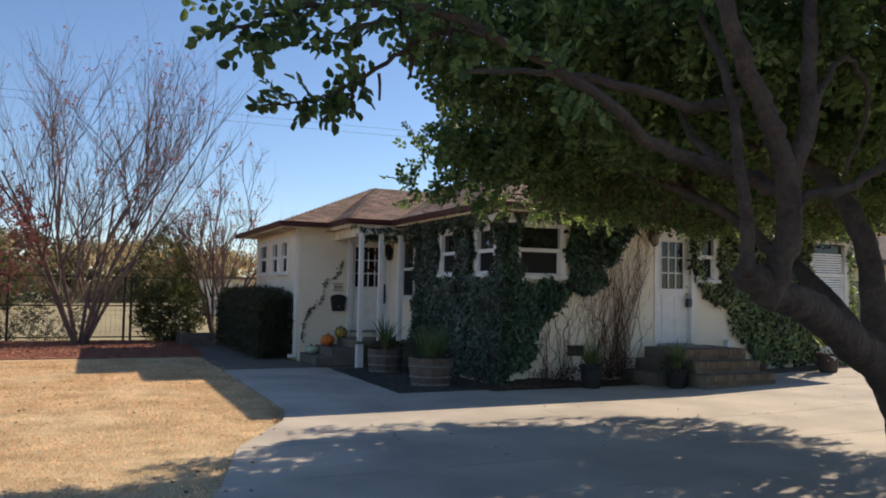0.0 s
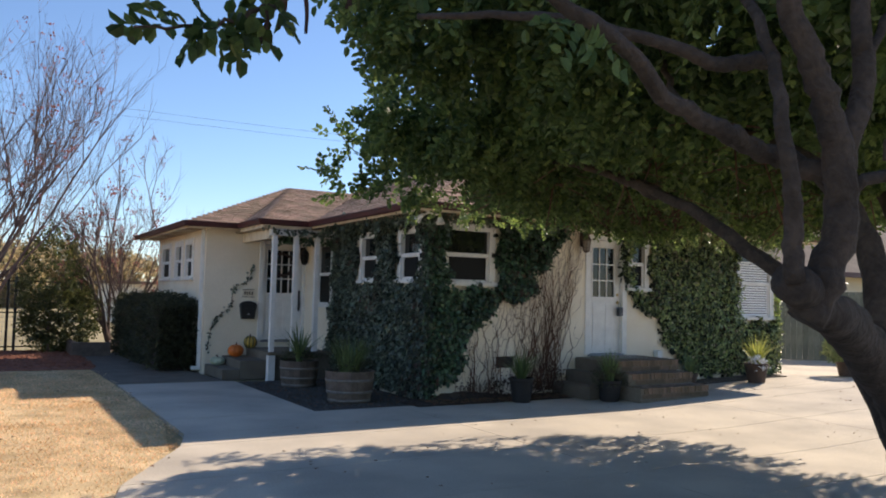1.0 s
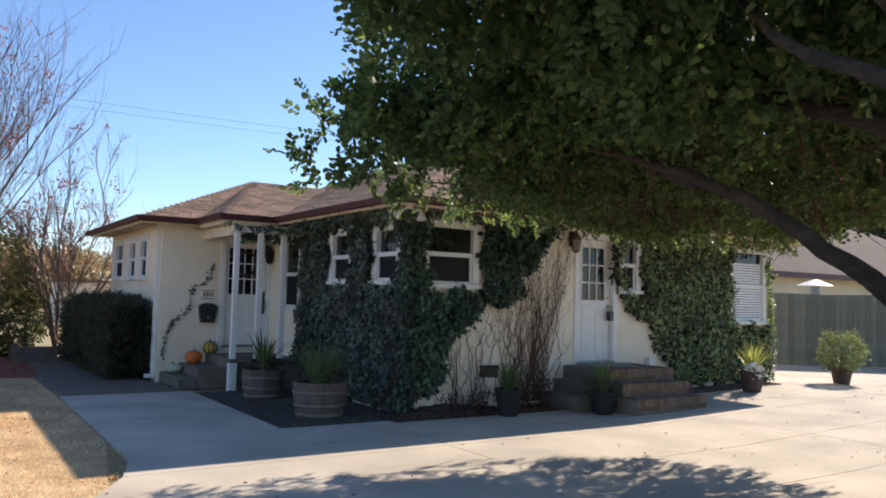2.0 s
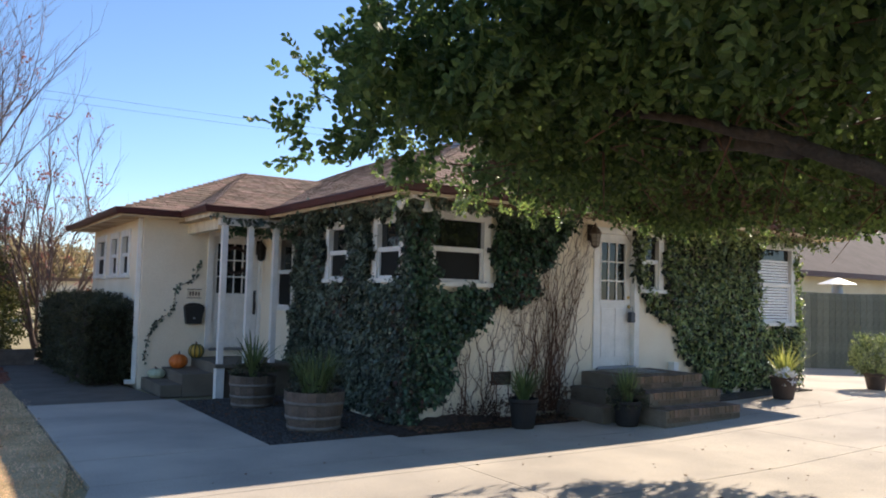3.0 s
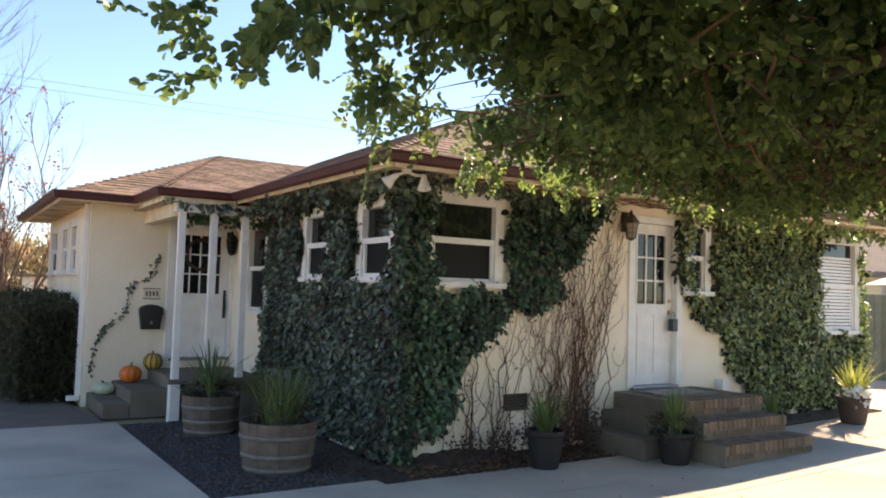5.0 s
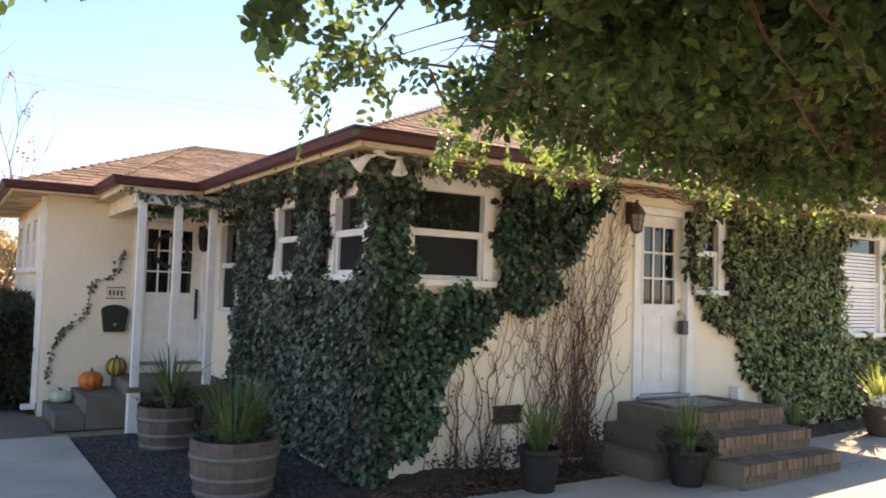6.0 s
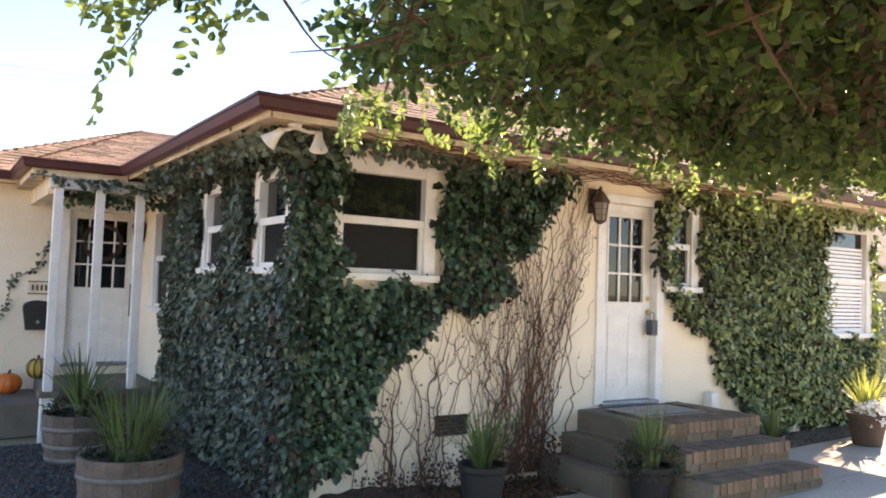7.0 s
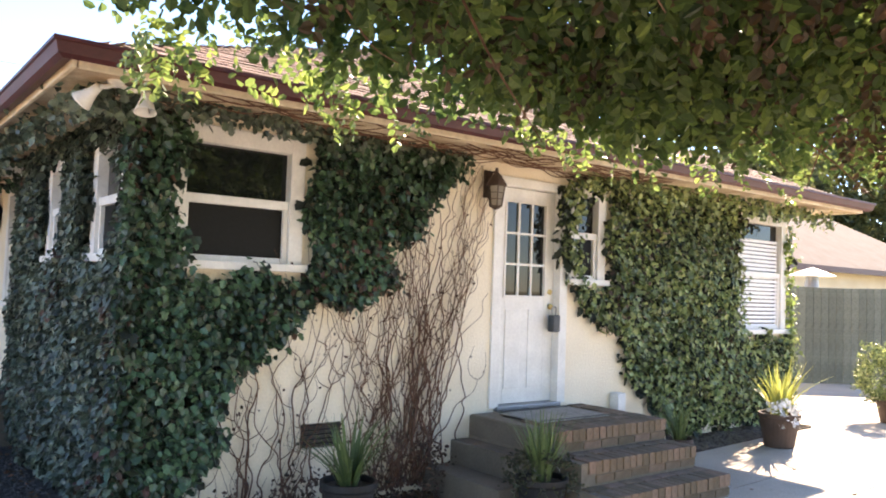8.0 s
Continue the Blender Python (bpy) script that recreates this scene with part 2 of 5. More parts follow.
def sprigs(points, out, count, size, droop, rng, spread=0.22):
    """Leaflets set along short drooping twigs that start at points and lead outwards."""
    n = len(points)
    d = unit(out + rng.normal(0, 0.45, (n, 3)) + np.array([0, 0, -droop]))
    side = unit(np.cross(d, rng.normal(0, 1, (n, 3))))
    k = (np.arange(count) + 0.5) / count
    length = rng.uniform(0.6, 1.25, n) * spread
    sgn = np.where(np.arange(count) % 2 == 0, 1.0, -1.0)
    c = points[:, None, :] + d[:, None, :] * (length[:, None] * k)[..., None] + np.array([0, 0, -1.0]) * (droop * 0.35 * length[:, None] * k * k)[..., None]
    a = side[:, None, :] * sgn[None, :, None] + 0.65 * d[:, None, :] + rng.normal(0, 0.28, (n, count, 3))
    nor = np.cross(np.repeat(d[:, None], count, 1), a) * sgn[None, :, None] + rng.normal(0, 0.35, (n, count, 3))
    c, a, nor = c.reshape(-1, 3), a.reshape(-1, 3), nor.reshape(-1, 3)
    L = rng.uniform(0.75, 1.25, len(c)) * size
    return c, a, nor, L, L * rng.uniform(0.58, 0.8, len(c))


def lift(x, y=0.0):
    """Height of the paved ground, which rises a little towards the far drive."""
    return min(max(0.03 * (x + 1.0), 0.0), 0.16)


# ---- ground ----
def ground_patch(name, corners, z, material, label, category, nx=24, ny=24, thick=0.1):
    """A slab over the four corners (in order), following the ground, z above it."""
    bm = bmesh.new()
    c = [Vector((*p, 0)) for p in corners]
    rows_ = []
    for j in range(ny + 1):
        row = []
        for i in range(nx + 1):
            u, v = i / nx, j / ny
            p = (c[0] * (1 - u) + c[1] * u) * (1 - v) + (c[3] * (1 - u) + c[2] * u) * v
            row.append(bm.verts.new((p.x, p.y, lift(p.x) + z)))
        rows_.append(row)
    for j in range(ny):
        for i in range(nx):
            bm.faces.new((rows_[j][i], rows_[j][i + 1], rows_[j + 1][i + 1], rows_[j + 1][i]))
    edge = [e for e in bm.edges if e.is_boundary]
    ext = bmesh.ops.extrude_edge_only(bm, edges=edge)
    for v in ext["geom"]:
        if isinstance(v, bmesh.types.BMVert):
            v.co.z -= thick
    bmesh.ops.recalc_face_normals(bm, faces=bm.faces)
    return tagged(link_bm(name, bm, material), label, category, kind="structure")


_bm = bmesh.new()
_xs = [-900, -300, -100, -40, -20, -12, -8, -4, -1, 0, 1, 2, 3, 4.4, 6, 10, 20, 40, 100, 300, 900]
_ys = [-900, -300, -100, -30, -15, -8, 0, 8, 15, 30, 60, 100, 300, 900]
_g = [[_bm.verts.new((x, y, lift(x) - 0.06)) for x in _xs] for y in _ys]
for _j in range(len(_ys) - 1):
    for _i in range(len(_xs) - 1):
        _bm.faces.new((_g[_j][_i], _g[_j][_i + 1], _g[_j + 1][_i + 1], _g[_j + 1][_i]))
tagged(link_bm("ground", _bm, FIELD), "dry earth and grass reaching to the horizon", "ground", kind="structure")
def slabs(name, x0, x1, ys, nx, label, left=None, category="driveway"):
    """Concrete poured in panels with open joints; left(y) trims the edge towards the lawn."""
    base = thing(name, label, category, kind="structure")
    for i in range(nx):
        for j in range(len(ys) - 1):
            a, b = x0 + (x1 - x0) * i / nx, x0 + (x1 - x0) * (i + 1) / nx
            c, d = ys[j], ys[j + 1]
            la, lb = (left(c), left(d)) if left and i == 0 else (a, a)
            ob = ground_patch("slab", ((la + 0.005, c + 0.005), (b - 0.005, c + 0.005), (b - 0.005, d - 0.005), (lb + 0.005, d - 0.005)), 0.0, CONCRETE, "", "", 6, 4)
            ob.parent = base
            del ob["kind"]


def lawn_edge(y):
    """Where the concrete ends towards the lawn."""
    return np.interp(y, (-20.0, -9.0, -6.2, -5.1, -3.7, -2.2, -1.5), (-10.4, -9.6, -8.85, -8.5, -8.15, -7.36, -7.17))


slabs("driveway", -8.4, 14, (-20, -16.8, -13.6, -9.0, -6.2, -5.1, -3.7, -2.2, -1.5, -0.42), 5, "pale grey concrete driveway cast in panels", lambda y: float(lawn_edge(y)))
slabs("front_walk", -7.165, -5.20, (-0.41, 0.95, 2.3, 3.6), 1, "pale concrete front walk with open joints", category="walkway")
# the darker step concrete puts this path's shade into its colour
ground_patch("side_path", ((-7.165, 3.605), (-5.3, 3.605), (-6.3, 12.5), (-7.4, 12.5)), -0.006, STEP_CONC, "concrete side path beside the hedge, coloured dark for shade", "path", 6, 16)
ground_patch("gravel_bed", ((-5.195, -0.415), (-0.82, -0.415), (-0.82, 3.6), (-5.195, 3.6)), -0.03, GRAVEL, "dark grey gravel bed against the house", "gravel bed", 10, 10)
ground_patch("lawn", ((-60, -20), (-10.4, -20), (-7.18, -0.4), (-60, -0.4)), -0.016, LAWN, "dry straw-coloured lawn", "lawn", 30, 20)
ground_patch("planting_bed", ((1.26, -0.5), (4.7, -0.5), (4.7, 0.0), (1.26, 0.0)), 0.012, SOIL, "dark soil strip below the far ivy", "soil", 12, 4, 0.05)
ground_patch("lawn_back", ((-60, -0.395), (-7.18, -0.395), (-7.18, 6.6), (-60, 8.6)), -0.02, LAWN, "dry straw-coloured lawn beside the walk", "lawn", 30, 12)
ground_patch("mulch_bed", ((-60, 8.62), (-7.18, 6.62), (-7.45, 11.5), (-60, 14)), 0.0, MULCH, "red bark mulch bed under the trees", "mulch bed", 30, 8)
ground_patch("rear_yard", ((4.9, -0.415), (14, -0.415), (14, 9), (4.9, 9)), -0.002, CONCRETE, "sunlit concrete yard by the fence", "driveway", 8, 8)


# ---- house ----
EAVE, SLOPE = 2.94, 0.43
house = thing("house", "single-storey cream stucco house with ivy and brown shingle hip roof", "house")


def wall(name, origin, along, length, height, holes, thick=0.18, z0=-0.1):
    """A wall seen from its outer side: along runs left to right, holes are (u0, u1, z0, z1)."""
    bm = bmesh.new()
    us = sorted({0, length, *[h[0] for h in holes], *[h[1] for h in holes]})
    zs = sorted({z0, height, *[h[2] for h in holes], *[h[3] for h in holes]})
    solid = lambda i, j: 0 <= i < len(us) - 1 and 0 <= j < len(zs) - 1 and not any(h[0] <= (us[i] + us[i + 1]) / 2 <= h[1] and h[2] <= (zs[j] + zs[j + 1]) / 2 <= h[3] for h in holes)
    ax = Vector((*along, 0))
    inn = Vector((-along[1], along[0], 0)) * thick
    P = lambda u, z, d: Vector((*origin, 0)) + ax * u + inn * d + Vector((0, 0, z))
    for i in range(len(us) - 1):
        for j in range(len(zs) - 1):
            if not solid(i, j):
                continue
            a, b, c, d = us[i], us[i + 1], zs[j], zs[j + 1]
            f = lambda *q: bm.faces.new([bm.verts.new(P(*k)) for k in q])
            f((a, c, 0), (b, c, 0), (b, d, 0), (a, d, 0)), f((b, c, 1), (a, c, 1), (a, d, 1), (b, d, 1))
            if not solid(i - 1, j): f((a, c, 1), (a, c, 0), (a, d, 0), (a, d, 1))
            if not solid(i + 1, j): f((b, c, 0), (b, c, 1), (b, d, 1), (b, d, 0))
            if not solid(i, j - 1): f((a, c, 1), (b, c, 1), (b, c, 0), (a, c, 0))
            if not solid(i, j + 1): f((a, d, 0), (b, d, 0), (b, d, 1), (a, d, 1))
    bmesh.ops.remove_doubles(bm, verts=bm.verts, dist=1e-4)
    return part(name, bm, STUCCO, house)


WX, LX, LY, RX = -3.22, -5.34, 5.45, 5.02   # wing side wall, left corner, porch wall, far corner
wall("wall", (WX, 0), (1, 0), RX - WX, 2.93, [(0.255, 1.145, 1.83, 2.715), (3.20, 4.02, 0.62, 2.68), (4.17, 4.58, 1.83, 2.715), (7.10, 8.12, 1.32, 2.70), (1.27, 1.65, 0.455, 0.645)])
wall("wall", (WX, LY), (0, -1), LY - 0.18, 2.93, [(0.72, 1.52, 1.38, 2.62), (2.88, 3.62, 1.86, 2.67), (4.44, 5.17, 1.86, 2.67)])
wall("wall", (LX, LY), (1, 0), WX - LX + 1.0, 2.93, [(1.18, 2.10, 0.58, 2.62)])
wall("wall", (LX, 10.3), (0, -1), 10.3 - LY - 0.18, 2.93, [(0.45, 1.42, 1.88, 2.66), (2.03, 2.72, 1.88, 2.66), (3.08, 3.76, 1.88, 2.66)])
wall("wall", (RX, 0.18), (0, 1), 10.0, 2.93, [])
wall("wall", (RX, 10.3), (-1, 0), RX - LX, 2.93, [])


def sash_window(origin, along, w, z0, z1, blind=False, three=False, mull=0.5):
    """A double-hung window set in a wall opening: frame, two sashes, panes, sill."""
    rz = math.degrees(math.atan2(along[1], along[0]))
    win = new("window")
    win.parent, win.matrix_basis = house, pose(origin[0], origin[1], 0, 0, 0, rz)
    win["label"] = "white double-hung window" + (" with half-drawn white blind" if blind else " with dark panes")
    f = 0.055
    bm = box(-0.06, f, -0.03, 0.06, z0 - 0.05, z1 + 0.07, 0.006)
    box(w - f, w + 0.06, -0.03, 0.06, z0 - 0.05, z1 + 0.07, 0.006, bm)
    box(f, w - f, -0.03, 0.06, z1 - f, z1 + 0.07, 0.006, bm)
    part("window_frame", bm, WHITE, win)
    part("window_sill", box(-0.09, w + 0.09, -0.075, 0.06, z0 - 0.05, z0 + 0.01, 0.008), WHITE, win)
    zm = z0 + (z1 - z0) * mull
    part("rail", box(f, w - f, -0.01, 0.05, zm - 0.035, zm + 0.03, 0.006), WHITE, win)
    bm = box(f, f + 0.03, 0.0, 0.05, z0 + 0.01, zm - 0.035, 0.004)
    box(w - f - 0.035, w - f, 0.0, 0.05, z0 + 0.01, zm - 0.035, 0.004, bm)
    box(f, w - f, 0.005, 0.05, z0 + 0.01, z0 + 0.05, 0.004, bm)
    part("sash", bm, WHITE, win)
    part("pane", box(f, w - f, 0.042, 0.047, z0 + 0.012, zm), GLASS, win)
    part("screen", box(f, w - f, 0.030, 0.033, z0 + 0.012, zm), SCREEN, win, "dark insect screen") if not blind else None
    part("pane", box(f, w - f, 0.052, 0.057, zm, z1 - f), GLASS, win)
    if blind:
        n = int((z1 - z0 - 0.25) / 0.05)
        for i in range(n):
            z = z0 + 0.04 + i * 0.05
            ob = part("slat", box(f + 0.02, w - f - 0.02, 0.012, 0.030, z, z + 0.036), BLIND, win)
            ob.location.y = 0.0 if z < zm - 0.06 else 0.012
    return win


sash_window((WX + 0.255, 0.004), (1, 0), 0.89, 1.83, 2.715)
sash_window((WX + 4.17, 0.004), (1, 0), 0.41, 1.83, 2.715)
sash_window((WX + 7.10, 0.004), (1, 0), 1.02, 1.32, 2.70, blind=True)
sash_window((WX + 0.004, LY - 0.72), (0, -1), 0.80, 1.38, 2.62)
sash_window((WX + 0.004, LY - 2.88), (0, -1), 0.74, 1.86, 2.67)
sash_window((WX + 0.004, LY - 4.44), (0, -1), 0.73, 1.86, 2.67)
sash_window((LX + 0.004, 10.3 - 0.45), (0, -1), 0.97, 1.88, 2.66)
sash_window((LX + 0.004, 10.3 - 2.03), (0, -1), 0.69, 1.88, 2.66)
sash_window((LX + 0.004, 10.3 - 3.08), (0, -1), 0.68, 1.88, 2.66)


def house_door(x, y, w, z0, z1, glass, cols, rows_, label):
    """A panelled door with a divided light in its upper half, in its own casing; glass is (u0, u1, z0, z1)."""
    d = new("door")
    d.parent, d.matrix_basis = house, pose(x, y, 0)
    d["label"] = label
    g0, g1, h0, h1 = glass
    bm = box(0.035, g0, 0.06, 0.105, z0, z1, 0.003)
    box(g1, w - 0.035, 0.06, 0.105, z0, z1, 0.003, bm)
    box(g0, g1, 0.06, 0.105, z0, h0, 0.003, bm), box(g0, g1, 0.06, 0.105, h1, z1, 0.003, bm)
    leaf = part("leaf", bm, WHITE, d)
    pz0, pz1 = z0 + 0.14, h0 - 0.13
    mid = (g0 + g1) / 2
    for a, b in ((g0, mid - 0.04), (mid + 0.04, g1)):
        part("panel", box(a + 0.01, b - 0.01, 0.052, 0.061, pz0, pz1, 0.004), WHITE, leaf)
    part("pane", box(g0, g1, 0.085, 0.09, h0, h1), GLASS, leaf)
    for i in range(1, cols):
        u = g0 + (g1 - g0) * i / cols
        part("muntin", box(u - 0.011, u + 0.011, 0.066, 0.084, h0, h1), WHITE, leaf)
    for j in range(1, rows_):
        z = h0 + (h1 - h0) * j / rows_
        part("muntin", box(g0, g1, 0.064, 0.083, z - 0.011, z + 0.011), WHITE, leaf)
    part("light_frame", box(g0 - 0.022, g0, 0.050, 0.062, h0 - 0.022, h1 + 0.022, 0.003, box(g1, g1 + 0.022, 0.050, 0.062, h0 - 0.022, h1 + 0.022, 0.003, box(g0, g1, 0.050, 0.062, h0 - 0.022, h0, 0.003, box(g0, g1, 0.050, 0.062, h1, h1 + 0.022, 0.003)))), WHITE, leaf)
    part("jamb", box(-0.075, 0.032, -0.028, 0.12, z0 - 0.02, z1 + 0.09, 0.006), WHITE, d)
    part("jamb", box(w - 0.032, w + 0.075, -0.028, 0.12, z0 - 0.02, z1 + 0.09, 0.006), WHITE, d)
    part("head", box(0.032, w - 0.032, -0.026, 0.12, z1 + 0.004, z1 + 0.09, 0.006), WHITE, d)
    part("threshold", box(0.0, w, -0.05, 0.12, z0 - 0.045, z0 - 0.004, 0.008), STEEL, d)
    return d, leaf


side_door, _leaf = house_door(-0.02, 0.004, 0.82, 0.66, 2.66, (0.15, 0.66, 1.66, 2.53), 3, 3, "white side door with nine-pane light")
part("knob", lathe([(0.0, 0.0), (0.024, 0.004), (0.03, 0.02), (0.02, 0.036), (0.0, 0.04)], 14), BRASS, _leaf).matrix_basis = pose(0.735, 0.06, 1.56, 90)
part("keyhole_plate", lathe([(0.0, 0.0), (0.026, 0.0), (0.026, 0.012), (0.0, 0.014)], 14), BRASS, _leaf).matrix_basis = pose(0.735, 0.06, 1.70, 90)
front_door, _fleaf = house_door(LX + 1.18, LY + 0.004, 0.92, 0.62, 2.60, (0.12, 0.75, 1.60, 2.50), 4, 3, "white panelled front door with divided light")
part("handle_plate", box(0.81, 0.855, 0.045, 0.062, 1.22, 1.66, 0.008), BLACK, _fleaf)
part("handle", limb([(0.832, 0.05, 1.28), (0.832, 0.0, 1.31), (0.832, 0.0, 1.46), (0.832, 0.05, 1.49)], 0.011, 0.011, 8), BLACK, _fleaf)
part("paper_note", box(0.16, 0.32, 0.046, 0.05, 1.34, 1.54), WHITE, _fleaf, "small pale paper notice")
# vent in the foundation wall
_v = part("foundation_vent", box(WX + 1.27, WX + 1.65, 0.06, 0.08, 0.455, 0.645), BLACK, house)
for _i in range(5):
    part("slat", box(WX + 1.28, WX + 1.64, 0.02, 0.058, 0.47 + _i * 0.035, 0.482 + _i * 0.035), BLACK, _v)

# roof: faces with the eave edge first; the porch eave steps forward and folds up to the same peak
PEAK, RIDGE_END = (-2.84, 7.79, EAVE + 1.21), (1.0, 7.79, EAVE + 1.21)
CX0, CY0, CX1, CY1 = -3.84, -0.74, 5.52, 10.6
_h = (CX1 - CX0) / 2
TOP0, TOP1 = ((CX0 + CX1) / 2, CY0 + _h, EAVE + SLOPE * _h), ((CX0 + CX1) / 2, CY1 - 1.0, EAVE + SLOPE * _h)
FACES = [
    ((-5.83, 10.6, EAVE), (-5.83, 4.98, EAVE), PEAK),
    ((-5.83, 4.98, EAVE), (-4.80, 4.98, EAVE), PEAK),
    ((-4.80, 4.98, EAVE), (-4.80, 3.55, EAVE), PEAK),
    ((-4.80, 3.55, EAVE), (1.0, 3.55, EAVE), RIDGE_END, PEAK),
    ((CX0, CY1, EAVE), (CX0, CY0, EAVE), TOP0, TOP1),
    ((CX0, CY0, EAVE), (CX1, CY0, EAVE), TOP0),
    ((CX1, CY0, EAVE), (CX1, CY1, EAVE), TOP1, TOP0),
    ((1.0, 10.6, EAVE), (-5.83, 10.6, EAVE), PEAK, RIDGE_END),
]
_bm = bmesh.new()
for _face in FACES:
    _bm.faces.new([_bm.verts.new(v) for v in _face])
roof = part("roof", _bm, DECK, house, "brown asphalt-shingle hip roof")

# soffits and eave boards
part("soffit", box(-3.81, 5.48, -0.71, -0.002, 2.865, 2.885), SOFFIT, house)
part("soffit", box(-3.81, WX - 0.002, 0.0, 3.57, 2.865, 2.885), SOFFIT, house)
part("soffit", box(-5.79, LX - 0.002, 5.02, 10.5, 2.865, 2.885), SOFFIT, house)
part("soffit", box(-5.33, -4.78, 5.02, LY - 0.002, 2.865, 2.885), SOFFIT, house)
part("porch_ceiling", box(-4.76, WX - 0.002, 3.59, LY - 0.002, 2.80, 2.82), SOFFIT, house)
part("soffit", box(RX + 0.002, 5.48, 0.0, 10.5, 2.865, 2.885), SOFFIT, house)
for a in ((-3.79, 5.48, -0.735, -0.71, 2.835, 2.92), (-3.825, -3.80, -0.735, 3.54, 2.835, 2.92), (-4.775, -3.825, 3.57, 3.595, 2.80, 2.92),
          (-4.78, -4.755, 3.595, 5.0, 2.80, 2.92), (-5.80, -4.78, 5.005, 5.03, 2.835, 2.92), (-5.805, -5.78, 5.03, 10.5, 2.835, 2.92), (5.485, 5.51, -0.735, 10.5, 2.835, 2.92)):
    part("fascia", box(*a, 0.004), CREAM, house)


def gutter(p, q):
    """A maroon eaves gutter from p to q, with a rolled lip; the outside lies to the right of the run."""
    a, b = Vector((*p, 0)), Vector((*q, 0))
    d = (b - a).normalized()
    o = Vector((d.y, -d.x, 0))
    prof = [(0.0, 2.96), (0.0, 2.875), (0.055, 2.86), (0.085, 2.88), (0.10, 2.94), (0.112, 2.945), (0.112, 2.965), (0.09, 2.965), (0.085, 2.915), (0.02, 2.905), (0.02, 2.96)]
    bm = bmesh.new()
    A = [bm.verts.new(a - d * w + o * w + Vector((0, 0, z))) for w, z in prof]
    B = [bm.verts.new(b + d * w + o * w + Vector((0, 0, z))) for w, z in prof]
    for i in range(len(prof)):
        j = (i + 1) % len(prof)
        bm.faces.new((A[i], B[i], B[j], A[j]))
    bm.faces.new(A[::-1]), bm.faces.new(B)
    bmesh.ops.recalc_face_normals(bm, faces=bm.faces)
    part("gutter", bm, GUTTER, house, "maroon painted gutter")


gutter((-3.83, -0.74), (5.51, -0.74))
gutter((-3.83, 3.43), (-3.83, -0.74))
gutter((-4.785, 3.565), (-3.95, 3.565))
gutter((-4.785, 4.88), (-4.785, 3.565))
gutter((-5.81, 5.0), (-4.90, 5.0))
gutter((-5.81, 10.5), (-5.81, 5.0))
gutter((5.51, -0.74), (5.51, 10.5))

# ---- porch ----
porch = thing("porch", "small concrete porch with white posts and steps", "porch")
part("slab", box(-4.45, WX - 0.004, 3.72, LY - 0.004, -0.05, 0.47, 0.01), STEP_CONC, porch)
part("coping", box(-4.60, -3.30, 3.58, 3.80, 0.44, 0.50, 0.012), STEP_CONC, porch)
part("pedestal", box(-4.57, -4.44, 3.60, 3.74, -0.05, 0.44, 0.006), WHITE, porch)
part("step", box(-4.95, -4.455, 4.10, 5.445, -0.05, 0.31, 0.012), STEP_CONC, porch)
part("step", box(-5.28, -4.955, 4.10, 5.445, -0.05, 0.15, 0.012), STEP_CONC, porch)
for x in (-4.505, -4.085, -3.66):
    part("post", box(x - 0.045, x + 0.045, 3.625, 3.715, 0.50, 2.68, 0.005), WHITE, porch)
part("beam", box(-4.60, WX - 0.004, 3.60, 3.74, 2.68, 2.80, 0.006), WHITE, porch)
part("beam", box(-4.60, -4.46, 3.745, LY - 0.004, 2.62, 2.80, 0.006), CREAM, porch, "cream painted return beam")

# ---- side steps ----
side_steps = thing("brick_steps", "three brick-edged steps up to the side door", "steps")
STEPS = [(-0.34, 1.18, -1.62, 0.25), (-0.32, 1.12, -1.33, 0.44), (-0.30, 1.10, -1.03, 0.62)]
for _i, (x0, x1, y0, z) in enumerate(STEPS):
    part("tread", box(x0 + 0.012, x1 - 0.012, y0 + 0.012, -0.004 - 0.002 * _i, -0.05, z - 0.012), MORTAR, side_steps)
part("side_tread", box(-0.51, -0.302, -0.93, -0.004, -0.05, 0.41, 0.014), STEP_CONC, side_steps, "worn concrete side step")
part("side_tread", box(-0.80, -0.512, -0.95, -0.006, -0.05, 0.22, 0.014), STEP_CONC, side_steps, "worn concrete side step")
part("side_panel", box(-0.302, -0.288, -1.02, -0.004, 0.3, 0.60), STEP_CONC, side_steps)



